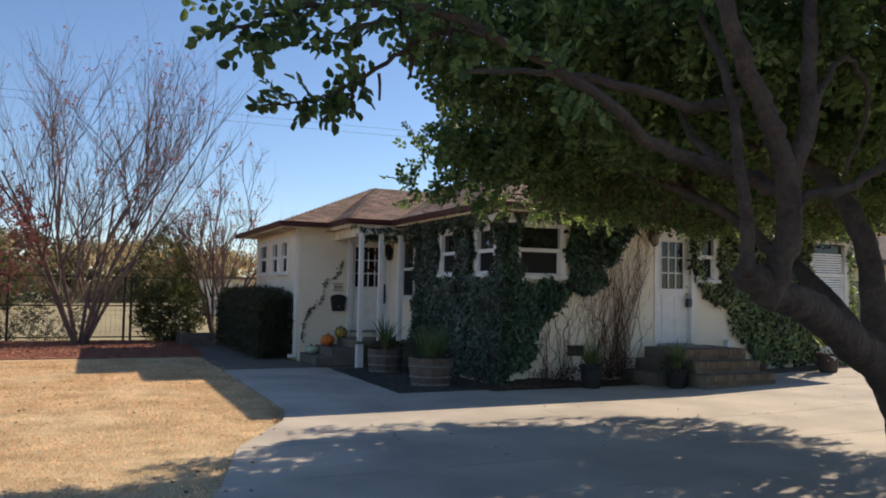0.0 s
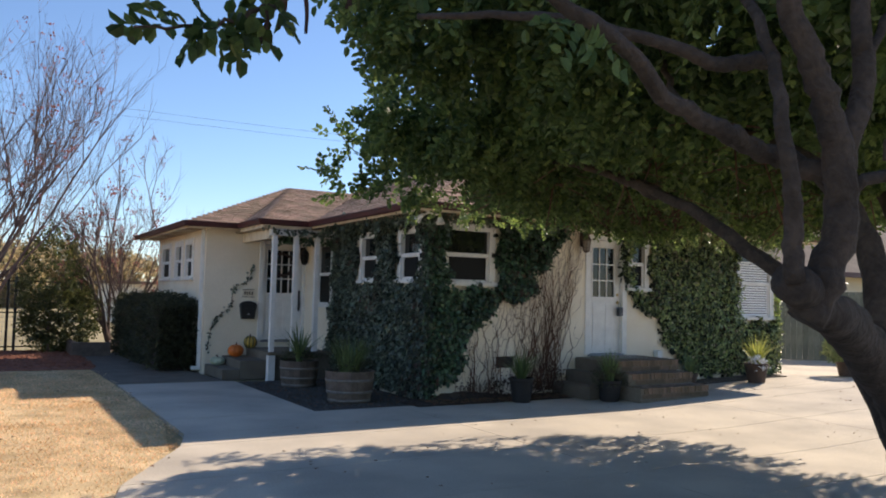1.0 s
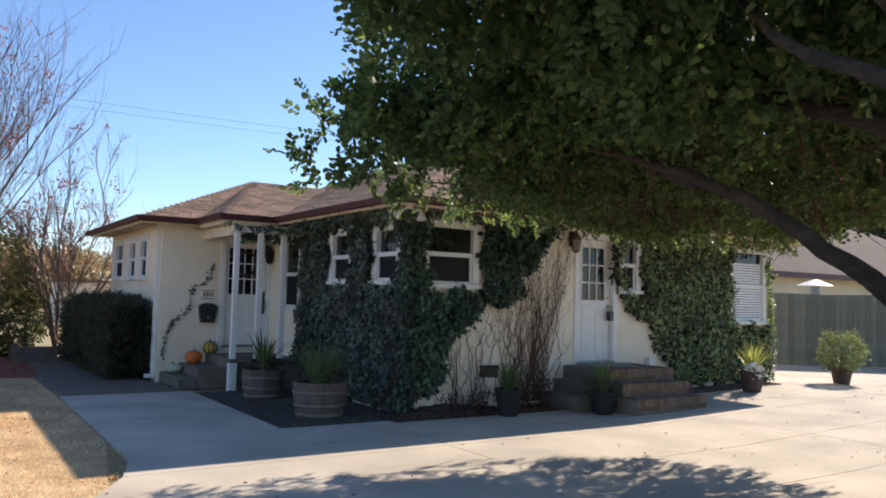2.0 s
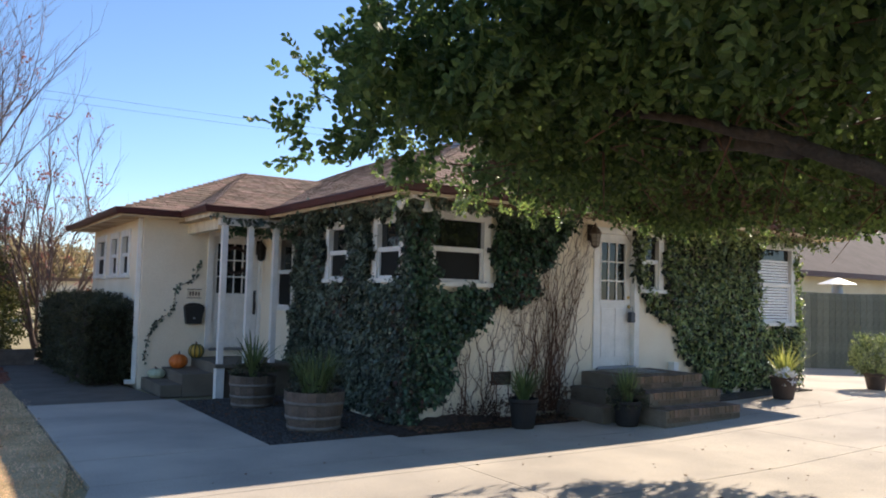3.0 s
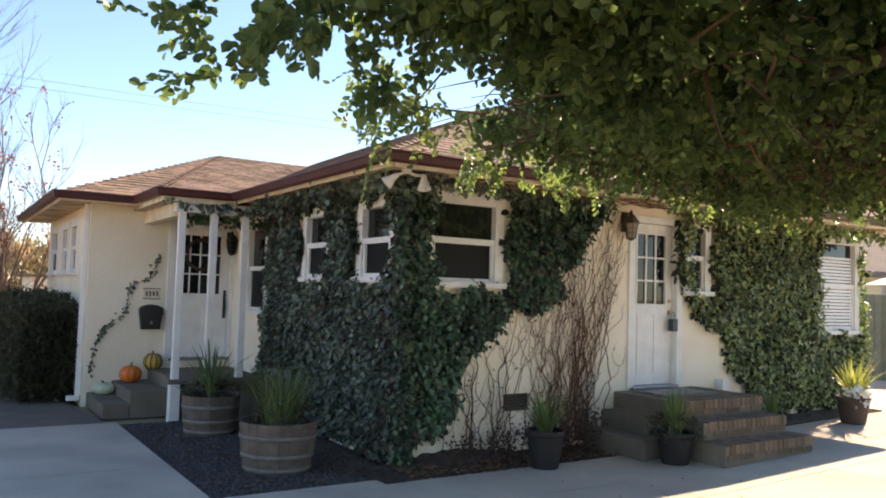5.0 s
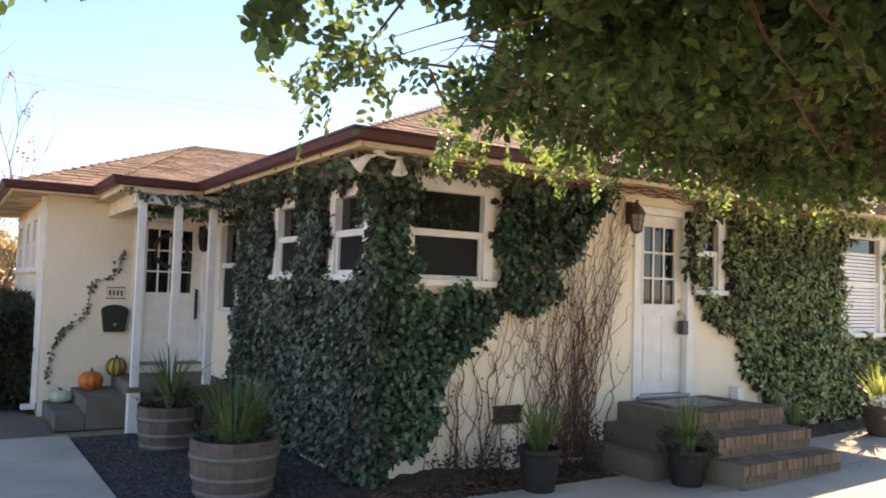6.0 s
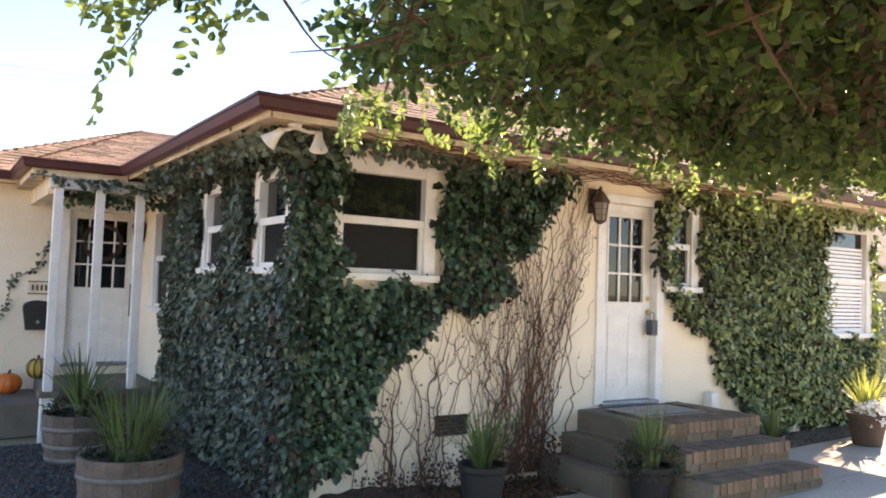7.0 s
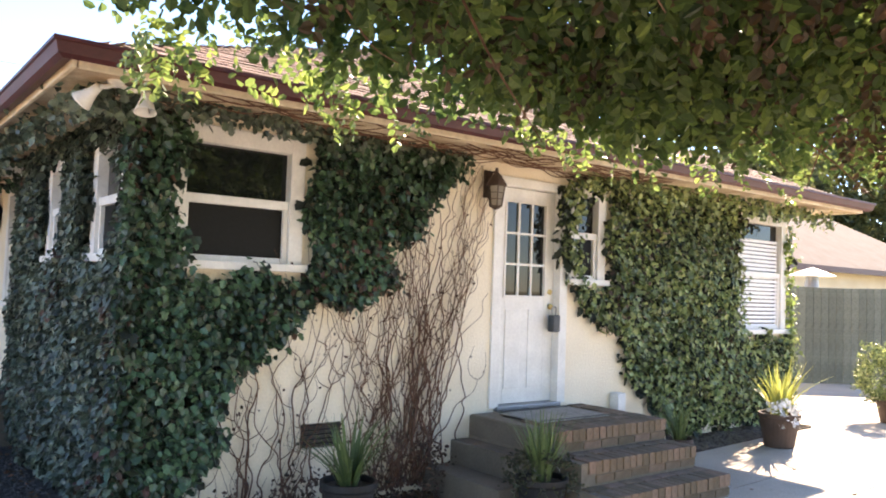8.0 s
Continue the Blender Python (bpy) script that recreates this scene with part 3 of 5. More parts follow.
# ---- large tree ----
tree = thing("evergreen_tree", "large spreading evergreen tree with low leafy limbs over the drive", "tree")
rt = random.Random(5)
part("trunk", limb([(-4.4, -8.0, -0.1), (-4.58, -8.08, 0.65), (-5.05, -8.27, 1.1), (-5.54, -8.45, 1.3), (-5.98, -8.61, 1.45), (-6.4, -8.77, 1.56), (-6.86, -8.93, 1.67)], 0.14, 0.07, 16, 6, 0.014, rt), BARK, tree, smooth=True)
for _pts, _r0, _r1 in (
    ([(-6.72, -8.9, 1.55), (-6.66, -8.96, 1.80), (-6.66, -8.98, 2.1), (-6.76, -8.97, 2.35), (-6.86, -8.95, 2.55), (-7.0, -8.9, 2.95), (-7.05, -8.6, 3.7)], 0.066, 0.03),
    ([(-6.66, -8.97, 2.02), (-6.55, -9.0, 2.4), (-6.48, -8.95, 2.75), (-6.1, -8.7, 4.1)], 0.046, 0.026),
    ([(-6.62, -8.93, 2.05), (-6.68, -8.72, 2.15), (-7.02, -8.80, 2.18), (-7.28, -8.80, 2.24), (-7.62, -8.80, 2.44), (-8.05, -8.45, 2.78), (-8.5, -8.4, 2.78), (-8.78, -8.4, 2.72), (-8.95, -8.42, 2.62), (-9.1, -8.42, 2.57)], 0.042, 0.005),
    ([(-7.95, -8.53, 2.70), (-8.1, -8.35, 2.74), (-8.27, -8.3, 2.64), (-8.47, -8.3, 2.48), (-8.61, -8.3, 2.39), (-8.87, -8.3, 2.33)], 0.016, 0.004),
    ([(-8.2, -8.42, 2.78), (-8.5, -8.5, 2.66), (-8.72, -8.5, 2.58)], 0.010, 0.003),
    ([(-6.85, -8.93, 1.68), (-6.88, -8.95, 1.9), (-6.92, -8.95, 2.15), (-6.85, -8.8, 2.6), (-6.7, -8.4, 3.1)], 0.036, 0.016),
    ([(-6.72, -8.75, 2.5), (-7.0, -8.7, 2.46), (-7.4, -8.4, 2.62), (-7.7, -7.8, 2.75)], 0.034, 0.012),
    ([(-4.75, -8.15, 0.8), (-5.0, -8.15, 1.35), (-4.98, -8.05, 1.95), (-4.95, -7.6, 2.5), (-5.0, -6.6, 2.9), (-5.2, -5.4, 3.05), (-5.3, -4.4, 3.0)], 0.10, 0.014),
    ([(-4.6, -8.08, 0.6), (-4.8, -7.8, 1.4), (-4.9, -7.2, 1.95), (-4.9, -6.4, 2.4), (-4.8, -5.2, 2.8), (-4.7, -4.1, 2.9)], 0.075, 0.012),
    ([(-4.45, -8.02, 0.3), (-3.9, -7.8, 1.5), (-2.9, -6.9, 2.6), (-1.4, -5.5, 3.0), (0.0, -4.2, 2.95)], 0.13, 0.025),
    ([(-4.88, -6.35, 2.4), (-4.1, -5.2, 2.7), (-3.5, -3.9, 2.75), (-2.9, -2.7, 2.75)], 0.06, 0.012),
    ([(-2.9, -6.9, 2.6), (-2.0, -5.3, 2.75), (-1.5, -4.1, 2.7), (-1.0, -2.9, 2.7)], 0.05, 0.012),
    ([(-6.66, -8.6, 2.2), (-6.3, -7.9, 2.6), (-5.8, -7.3, 3.1)], 0.03, 0.012),
    ([(-6.64, -9.0, 2.0), (-6.3, -9.15, 2.15), (-6.0, -9.2, 2.6), (-6.25, -9.15, 2.9)], 0.024, 0.010),
    ([(-6.55, -9.0, 2.4), (-6.2, -8.9, 2.75), (-5.9, -8.8, 2.6), (-6.0, -8.75, 2.2)], 0.018, 0.008),
):
    part("limb", limb(_pts, _r0, _r1, 9, 6, 0.012, rt), BARK, tree, smooth=True)

rng = np.random.default_rng(4)
LOBES = [(-2.1, -6.2, 3.5, 3.7, 2.74, 6.2), (-4.85, -4.95, 1.4, 1.35, 2.80, 5.8), (-2.65, -3.3, 1.6, 1.15, 2.68, 4.6), (-0.4, -3.7, 1.8, 1.4, 2.70, 4.5), (-5.4, -7.9, 1.5, 1.7, 2.88, 5.6), (-5.65, -4.3, 0.62, 0.55, 2.84, 5.6), (-6.6, -6.6, 0.75, 0.9, 3.15, 5.4)]


def crown_points(n):
    """Twig bases and outward ways: thick along the underside of each lobe, thinner inside."""
    out = []
    w = np.array([l[2] * l[3] * k for l, k in zip(LOBES, (1.0, 1.0, 1.0, 0.8, 1.25, 2.2, 1.8))])
    pick = rng.choice(len(LOBES), n, p=w / w.sum())
    for k, (cx, cy, rx, ry, zb, zt) in enumerate(LOBES):
        m = int((pick == k).sum())
        a, r = rng.uniform(0, 2 * np.pi, m), np.sqrt(rng.uniform(0, 1, m))
        r = r * (1 + 0.10 * np.sin(5 * a + k) + 0.07 * np.sin(11 * a))
        x, y = cx + rx * r * np.cos(a), cy + ry * r * np.sin(a)
        e = np.sqrt(np.clip(1 - r ** 4, 0.02, 1))
        top, bot = zb + (zt - zb) * e, zb + 0.25 * (1 - e)
        low = rng.uniform(0, 1, m) < 0.62
        z = np.where(low, bot + rng.exponential(0.22, m), bot + (top - bot) * rng.uniform(0, 1, m) ** 0.6)
        z = np.minimum(z, top) + 0.08 * np.sin(2.1 * x + 1.3 * y) + 0.06 * np.sin(3.7 * y - 1.9 * x) + 0.04 * np.sin(7 * x + 5 * y)
        o = np.stack([np.cos(a) * r, np.sin(a) * r, np.where(low, -0.5, 0.3)], 1)
        out.append(np.concatenate([np.stack([x, y, z], 1), o], 1))
    return np.concatenate(out)


def along_line(pts, n, jitter):
    """Twig bases strung along a branch, with outward ways."""
    p = np.array([tuple(q) for q in smooth_path(pts, 12)])
    i = rng.integers(0, len(p) - 1, n)
    way = unit(p[np.minimum(i + 1, len(p) - 1)] - p[i])
    return p[i] + rng.normal(0, jitter, (n, 3)), way * 0.8 + rng.normal(0, 0.5, (n, 3))


_cp = crown_points(18600)
leaves("foliage", *sprigs(_cp[:, :3], _cp[:, 3:], 12, 0.060, 0.75, rng), LEAF, tree, "dense dark green rounded leaflets")
# unseen extra foliage, added to block sun and darken the crown beneath
_k = 4300
_a, _r = rng.uniform(0, 2 * np.pi, _k), np.sqrt(rng.uniform(0, 1, _k))
_x, _y = -2.9 + 3.8 * _r * np.cos(_a), -7.4 + 2.6 * _r * np.sin(_a)
_z = 3.2 + 2.6 * np.sqrt(np.clip(1 - _r ** 2, 0.02, 1)) * rng.uniform(0.75, 1.0, _k)
leaves("foliage", *sprigs(np.stack([_x, _y, _z], 1), np.stack([np.cos(_a), np.sin(_a), 0.6 + 0 * _a], 1), 14, 0.070, 0.3, rng), LEAF, tree, "thick leafy top of the crown")
_q = [along_line([(-7.62, -8.80, 2.44), (-8.05, -8.45, 2.78), (-8.5, -8.4, 2.78), (-8.78, -8.4, 2.72), (-8.95, -8.42, 2.62), (-9.08, -8.42, 2.57)], 56, 0.045), along_line([(-7.95, -8.53, 2.70), (-8.1, -8.35, 2.74), (-8.27, -8.3, 2.64), (-8.47, -8.3, 2.48), (-8.61, -8.3, 2.39), (-8.86, -8.3, 2.33)], 26, 0.02), along_line([(-8.2, -8.42, 2.78), (-8.5, -8.5, 2.66), (-8.72, -8.5, 2.58)], 16, 0.03),
      along_line([(-5.9, -4.0, 2.75), (-6.2, -3.75, 2.82), (-6.5, -3.65, 2.76)], 26, 0.06), along_line([(-5.9, -3.9, 3.05), (-6.15, -3.65, 3.12), (-6.35, -3.5, 3.2)], 24, 0.06),
      along_line([(-5.9, -4.9, 2.8), (-6.2, -4.75, 2.6), (-6.4, -4.6, 2.42)], 22, 0.05), along_line([(-6.0, -4.2, 2.75), (-6.25, -3.9, 2.62), (-6.42, -3.7, 2.52)], 20, 0.05), along_line([(-5.6, -4.3, 2.7), (-5.72, -4.0, 2.5)], 14, 0.05)]
leaves("foliage", *sprigs(np.concatenate([a for a, b in _q]), np.concatenate([b for a, b in _q]), 9, 0.056, 0.15, rng, 0.15), LEAF, tree, "thin leafy sprays at the rim of the crown")
_q = [along_line([(-3.6, -2.1, 2.76), (-3.1, -1.98, 2.72), (-2.5, -1.98, 2.66), (-1.5, -2.05, 2.66), (-0.6, -2.2, 2.64), (0.3, -2.6, 2.62), (1.0, -3.1, 2.6)], 110, 0.08),
      along_line([(-4.9, -3.3, 2.75), (-5.1, -3.05, 2.68), (-5.25, -2.95, 2.60)], 26, 0.06), along_line([(-5.0, -3.3, 2.85), (-5.15, -3.1, 2.85), (-5.3, -3.0, 2.8)], 20, 0.06), along_line([(-3.75, -2.1, 2.74), (-3.65, -1.8, 2.66)], 24, 0.07)]
leaves("foliage", *sprigs(np.concatenate([a for a, b in _q]), np.concatenate([b for a, b in _q]), 11, 0.046, 0.45, rng, 0.2), LEAF_SUN, tree, "bright yellow-green young leaves")
_k = 700
_dp = np.stack([rng.uniform(-3.6, 0.4, _k), rng.uniform(-5.0, -2.9, _k), rng.uniform(2.64, 3.1, _k)], 1)
leaves("foliage", *sprigs(_dp, rng.normal(0, 1, (_k, 3)), 9, 0.05, 0.7, rng), DRY_GREEN, tree, "dry brownish leaves inside the crown")
# bare twigs inside the crown
_bm, _r2 = bmesh.new(), random.Random(12)
for _i in range(720):
    _x, _y = _r2.uniform(-5.0, 0.8), _r2.uniform(-7.5, -3.0)
    _p = Vector((_x, _y, _r2.uniform(2.62, 3.1)))
    _d = Vector((_r2.gauss(0, 1), _r2.gauss(0, 1), _r2.gauss(-0.15, 0.3))).normalized()
    _l = _r2.uniform(0.3, 0.9)
    limb([_p, _p + _d * _l * 0.5 + Vector((0, 0, _r2.uniform(-0.06, 0.06))), _p + _d * _l], _r2.uniform(0.004, 0.011), 0.002, 4, 3, bm=_bm)
tagged(part("twig_tangle", _bm, VINE, tree, "thin brown twigs inside the crown"), kind="stuff")
# seed pods
_bm = bmesh.new()
for _b in ((-8.4, -8.3, 2.53), (-8.25, -8.31, 2.65), (-8.5, -8.3, 2.46), (-8.3, -8.43, 2.77), (-8.12, -8.43, 2.78)):
    for _i in range(2):
        _v = Vector(_b) + Vector((_r2.uniform(-0.05, 0.05), _r2.uniform(-0.05, 0.05), 0))
        limb([_v, _v + Vector((0.01, 0.01, -0.05)), _v + Vector((_r2.uniform(-0.03, 0.03), 0.0, -0.12))], 0.009, 0.006, 6, 3, bm=_bm)
tagged(part("pod_cluster", _bm, DARK_WOOD, tree, "dark hanging seed pods"), kind="stuff")


# ---- ivy on the walls ----
def ivy(name, place, normal, down, inside, box2, n, material, label, thick=0.20, size=0.054, seed=1, patch=None):
    """Overlapping lobed leaves on a wall: place(u, z) gives the wall point, inside(u, z) the leafy outline, patch how clumped they grow."""
    r = np.random.default_rng(seed)
    u, z = r.uniform(box2[0], box2[1], n), r.uniform(box2[2], box2[3], n)
    keep = inside(u + 0.06 * np.sin(9 * z) + r.normal(0, 0.03, n), z + 0.06 * np.sin(11 * u) + r.normal(0, 0.03, n))
    if patch is not None:
        keep &= np.sin(2.3 * u + 1.7 * np.sin(1.9 * z) + seed) * np.sin(1.6 * z + 0.9 * u) + r.normal(0, 0.25, n) > patch
    u, z = u[keep], z[keep]
    m = len(u)
    lump = 0.5 + 0.5 * np.sin(3.1 * u + 2 * np.sin(2.3 * z)) * np.sin(2.7 * z + 1.5)
    c = place(u, z) + np.array(normal) * (0.02 + thick * r.uniform(0.0, 1.0, m) * (0.4 + 0.6 * lump))[:, None]
    nor = unit(np.array(normal) + r.normal(0, 0.8, (m, 3)) + np.array([0, 0, 0.5]))
    al = unit(np.array(down) + r.normal(0, 0.5, (m, 3)))
    al = unit(al - nor * (al * nor).sum(1)[:, None])
    L = r.uniform(0.6, 1.3, m) * size
    ob = leaves(name, c, al, nor, L * 1.1, L * 0.95, material, None, "", 0.12, True)
    return tagged(ob, label, "ivy", kind="stuff")


def below(u, pts):
    return np.interp(u, [p[0] for p in pts], [p[1] for p in pts])


def in_left(u, z):
    low = below(u, [(-3.5, 0.05), (-2.83, 0.25), (-2.5, 0.95), (-2.27, 1.3), (-1.97, 1.50), (-1.17, 1.65), (-1.05, 1.7)])
    right = below(z, [(0, -1.1), (1.7, -1.08), (1.85, -1.25), (2.0, -1.35), (2.2, -0.95), (2.55, -0.72), (2.9, -0.45)])
    hole = (u > -2.95) & (u < -1.99) & (z > 1.76) & (z < 2.78)
    return (z > low) & (u < right) & ~hole & ~((u > -2.9) & (u < -1.95) & (z > 2.7))


def in_right(u, z):
    low = below(u, [(0.75, 2.1), (0.82, 1.9), (1.03, 1.62), (1.55, 1.25), (1.85, 0.9), (2.1, 0.5), (2.4, 0.25), (5, 0.2)])
    hole = ((u > 0.96) & (u < 1.42) & (z > 1.78) & (z < 2.74)) | ((u > 3.86) & (u < 5.1) & (z > 1.27) & (z < 2.8))
    return (z > low) & ~hole & ~((z > 2.8) & (u < 1.0))


def in_side(u, z):
    edge = below(z, [(0, 3.5), (0.5, 3.95), (1.5, 3.75), (2.3, 3.75), (2.9, 3.9)])
    hole = ((u > 0.22) & (u < 1.06) & (z > 1.81) & (z < 2.74)) | ((u > 1.80) & (u < 2.62) & (z > 1.81) & (z < 2.74))
    return (u < edge) & ~hole


ivy("ivy", lambda u, z: np.stack([u, 0 * u, z], 1), (0, -1, 0), (0.1, 0, -1), in_left, (-3.35, -0.4, 0.05, 2.88), 18500, IVY_FRONT, "dense dark green ivy round the corner window", seed=2)
ivy("ivy", lambda u, z: np.stack([u, 0 * u, z], 1), (0, -1, 0), (-0.1, 0, -1), in_right, (0.72, 5.08, 0.15, 2.88), 16000, IVY_SUN, "lighter green ivy beyond the side door, brightened as if lit", seed=3)
ivy("ivy", lambda u, z: np.stack([0 * u + WX, u, z], 1), (-1, 0, 0), (0, 0.1, -1), in_side, (-0.15, 4.0, 0.05, 2.9), 23000, IVY, "dense dusty green ivy on the side wall", thick=0.15, seed=4)

_front, _sidew = (lambda u, z: np.stack([u, 0 * u, z], 1)), (lambda u, z: np.stack([0 * u + WX, u, z], 1))
# dark leaf backing stands in for shade in the gaps of the ivy
ivy("inner_ivy", _front, (0, -1, 0), (0.1, 0, -1), in_left, (-3.3, -0.4, 0.05, 2.88), 5500, IVY_GAP_SHADE, "inner leaves of the corner ivy, darkened as gap shade", thick=0.05, size=0.085, seed=21)
ivy("inner_ivy", _front, (0, -1, 0), (-0.1, 0, -1), in_right, (0.72, 5.08, 0.15, 2.88), 6500, IVY_GAP_SHADE, "inner leaves of the far ivy, darkened as gap shade", thick=0.05, size=0.085, seed=22)
ivy("inner_ivy", _sidew, (-1, 0, 0), (0, 0.1, -1), in_side, (-0.15, 4.0, 0.05, 2.9), 7000, IVY_GAP_SHADE, "inner leaves of the side ivy, darkened as gap shade", thick=0.05, size=0.085, seed=23)
ivy("dead_ivy", lambda u, z: np.stack([u, 0 * u, z], 1), (0, -1, 0), (0.1, 0, -1), in_left, (-3.3, -0.4, 0.05, 2.88), 4200, DEAD, "withered brown leaves in patches among the ivy", seed=12, patch=0.45)
ivy("dead_ivy", lambda u, z: np.stack([0 * u + WX, u, z], 1), (-1, 0, 0), (0, 0.1, -1), in_side, (-0.15, 3.6, 0.05, 2.9), 5200, DEAD, "withered brown leaves in patches on the side ivy", thick=0.16, seed=13, patch=0.45)
ivy("dead_ivy", lambda u, z: np.stack([u, 0 * u, z], 1), (0, -1, 0), (-0.1, 0, -1), in_right, (0.72, 5.08, 0.15, 2.88), 2200, DEAD, "withered leaves in patches in the lighter ivy", seed=14, patch=0.5)
# bare vine stems between the ivy and the side door
_rs = random.Random(8)


def vine_top(x):
    return float(below(x, [(-2.8, 0.55), (-2.5, 1.0), (-2.3, 1.35), (-1.9, 1.55), (-1.2, 1.75), (-1.05, 2.4), (-0.7, 2.88), (-0.2, 2.88)])) + 0.1


for _cx, _sp, _n in ((-1.02, 0.30, 40), (-1.30, 0.34, 11), (-1.72, 0.34, 8), (-2.12, 0.30, 7), (-2.50, 0.22, 7)):
    _bm, _tips = bmesh.new(), []
    for _i in range(_n):
        _xx, _z, _p = _cx + _rs.gauss(0, 0.19), 0.08, []
        _drift = _rs.gauss(0, _sp) * 0.07 + (0.013 if _cx > -1.2 else 0.0)
        while _z < 2.86 and _z < vine_top(_xx) and -2.8 < _xx < -0.16:
            _p.append((_xx, -0.014 - _rs.uniform(0, 0.05) * (1 if _cx > -1.4 else 0.4), _z))
            _z += _rs.uniform(0.05, 0.13)
            _xx += _rs.gauss(_drift, 0.030)
        if len(_p) > 3:
            limb(_p, _rs.uniform(0.003, 0.0105), 0.0018, 5, 3, bm=_bm)
            for _b in range(_rs.randint(2, 5)):
                _q = Vector(_rs.choice(_p))
                if _q.z > 2.4:
                    continue
                _s, _l = _rs.choice((-1, 1)), _rs.uniform(0.5, 1.2)
                limb([_q, _q + Vector((_s * 0.09, 0.004, 0.05)) * _l, _q + Vector((_s * 0.13, 0.0, 0.17)) * _l, _q + Vector((_s * _rs.uniform(0.05, 0.25), 0.0, 0.34)) * _l], 0.0036, 0.0012, 4, 3, bm=_bm)
                _tips.append(_q + Vector((_s * 0.1, -0.01, 0.2)) * _l)
    _vine = thing("bare_vine", "leafless brown vine stems clinging to the stucco", "vine", group="bare vines")
    tagged(part("stem_tangle", _bm, VINE, _vine), kind="stuff")
    _tp = np.array([tuple(v) for v in _tips])
    _rr = np.random.default_rng(int(-_cx * 100))
    leaves("foliage", _tp + _rr.normal(0, 0.03, _tp.shape) * np.array([1, 0.2, 1]), _rr.normal(0, 1, _tp.shape) + np.array([0, 0, -0.8]), np.array([0, -1, 0]) + _rr.normal(0, 0.5, _tp.shape), _rr.uniform(0.02, 0.04, len(_tp)), _rr.uniform(0.012, 0.03, len(_tp)), DEAD, _vine, "a few shrivelled leaves")

# ---- backdrop left ----
def bare_tree(at, height, spread, seed, label, stems=7, leafy=0.0, leafmat=None):
    t = thing("bare_tree", label, "tree", at)
    r = random.Random(seed)
    bm, tips = bmesh.new(), []

    def grow(p, d, length, rad, depth):
        pts = [p]
        for _ in range(4):
            d = (d + Vector((r.gauss(0, 0.10), r.gauss(0, 0.10), 0.05))).normalized()
            pts.append(pts[-1] + d * length / 4)
        if depth == 0:
            part("stem", tube(pts, [rad * (1 - 0.14 * i) for i in range(5)], 7), TWIG, t)
        else:
            tube(pts, [rad * (1 - 0.14 * i) for i in range(5)], 5 if depth < 2 else 3, bm)
        tips.append(pts[-1])
        if depth < 4:
            for _ in range(4):
                q = pts[r.randint(1, 4)]
                s = Vector((r.gauss(0, 1), r.gauss(0, 1), r.uniform(0.0, 0.5))).normalized()
                grow(q, (d + s * 0.5).normalized(), length * r.uniform(0.5, 0.75), rad * 0.52, depth + 1)

    for i in range(stems):
        a = 2 * math.pi * i / stems + r.uniform(-0.3, 0.3)
        grow(Vector((0.12 * math.cos(a), 0.12 * math.sin(a), -0.05)), Vector((spread * math.cos(a), spread * math.sin(a), 1)).normalized(), height * r.uniform(0.38, 0.5), 0.052, 0)
    tagged(part("twig_tangle", bm, TWIG, t), kind="stuff")
    if leafy:
        rr = np.random.default_rng(seed)
        pts = np.array([tuple(p) for p in tips])
        pts = pts[rr.uniform(0, 1, len(pts)) < leafy]
        leaves("foliage", *sprigs(pts, rr.normal(0, 1, (len(pts), 3)), 5, 0.07, 0.3, rr, 0.3), leafmat, t, "sparse dry autumn leaves")
    return t


def leafy_mass(name, lobes, n, size, material, label, category, count=6, stems=(), kind="", seed=1, spread=0.25):
    """A shrub or tree crown: short twigs in lumps, thinning at the rim."""
    t = thing(name, label, category, kind=kind)
    r = np.random.default_rng(seed)
    allp, allo = [], []
    for cx, cy, cz, rx, ry, rz in lobes:
        m = int(n * rx * ry / sum(l[3] * l[4] for l in lobes))
        v = unit(r.normal(0, 1, (m, 3)))
        rad = r.uniform(0.45, 1, m) ** 0.5 * (1 + 0.18 * np.sin(5 * v[:, 0] + 3 * v[:, 2]) * np.sin(4 * v[:, 1] + seed))
        allp.append(np.array([cx, cy, cz]) + v * rad[:, None] * np.array([rx, ry, rz])), allo.append(v)
    p, o = np.concatenate(allp), np.concatenate(allo)
    ok = p[:, 2] > 0.02
    leaves("foliage", *sprigs(p[ok], o[ok], count, size, 0.1, r, spread), material, t)
    for k, (q, rr) in enumerate(stems):
        part("stem", limb(q, rr, rr * 0.4, 6, 4), TWIG, t)
    return t


bare_tree((-9.7, 10.8, 0), 9.7, 0.42, 3, "bare multi-stemmed tree in red mulch", 9, 0.06, AUTUMN)
bare_tree((-6.1, 11.9, 0), 5.3, 0.30, 5, "slender bare tree with a few dry leaves", 6, 0.10, AUTUMN)
leafy_mass("autumn_bush", [(-11.9, 10.0, 2.5, 1.35, 1.2, 1.35), (-13.2, 10.6, 2.0, 1.6, 1.3, 1.6)], 1700, 0.07, AUTUMN, "large rusty red-leaved bush in mulch", "bush", seed=3, stems=[(((-11.9, 10.0, -0.05), (-11.9, 10.0, 2.0)), 0.06)])
leafy_mass("evergreen_shrub", [(-7.7, 11.6, 1.65, 0.7, 0.7, 1.45), (-7.45, 11.7, 0.8, 0.85, 0.7, 0.85)], 1700, 0.07, SHRUB, "tall olive-green shrub by the gate", "shrub", seed=4, stems=[(((-7.7, 11.6, -0.05), (-7.7, 11.6, 1.2)), 0.05)])
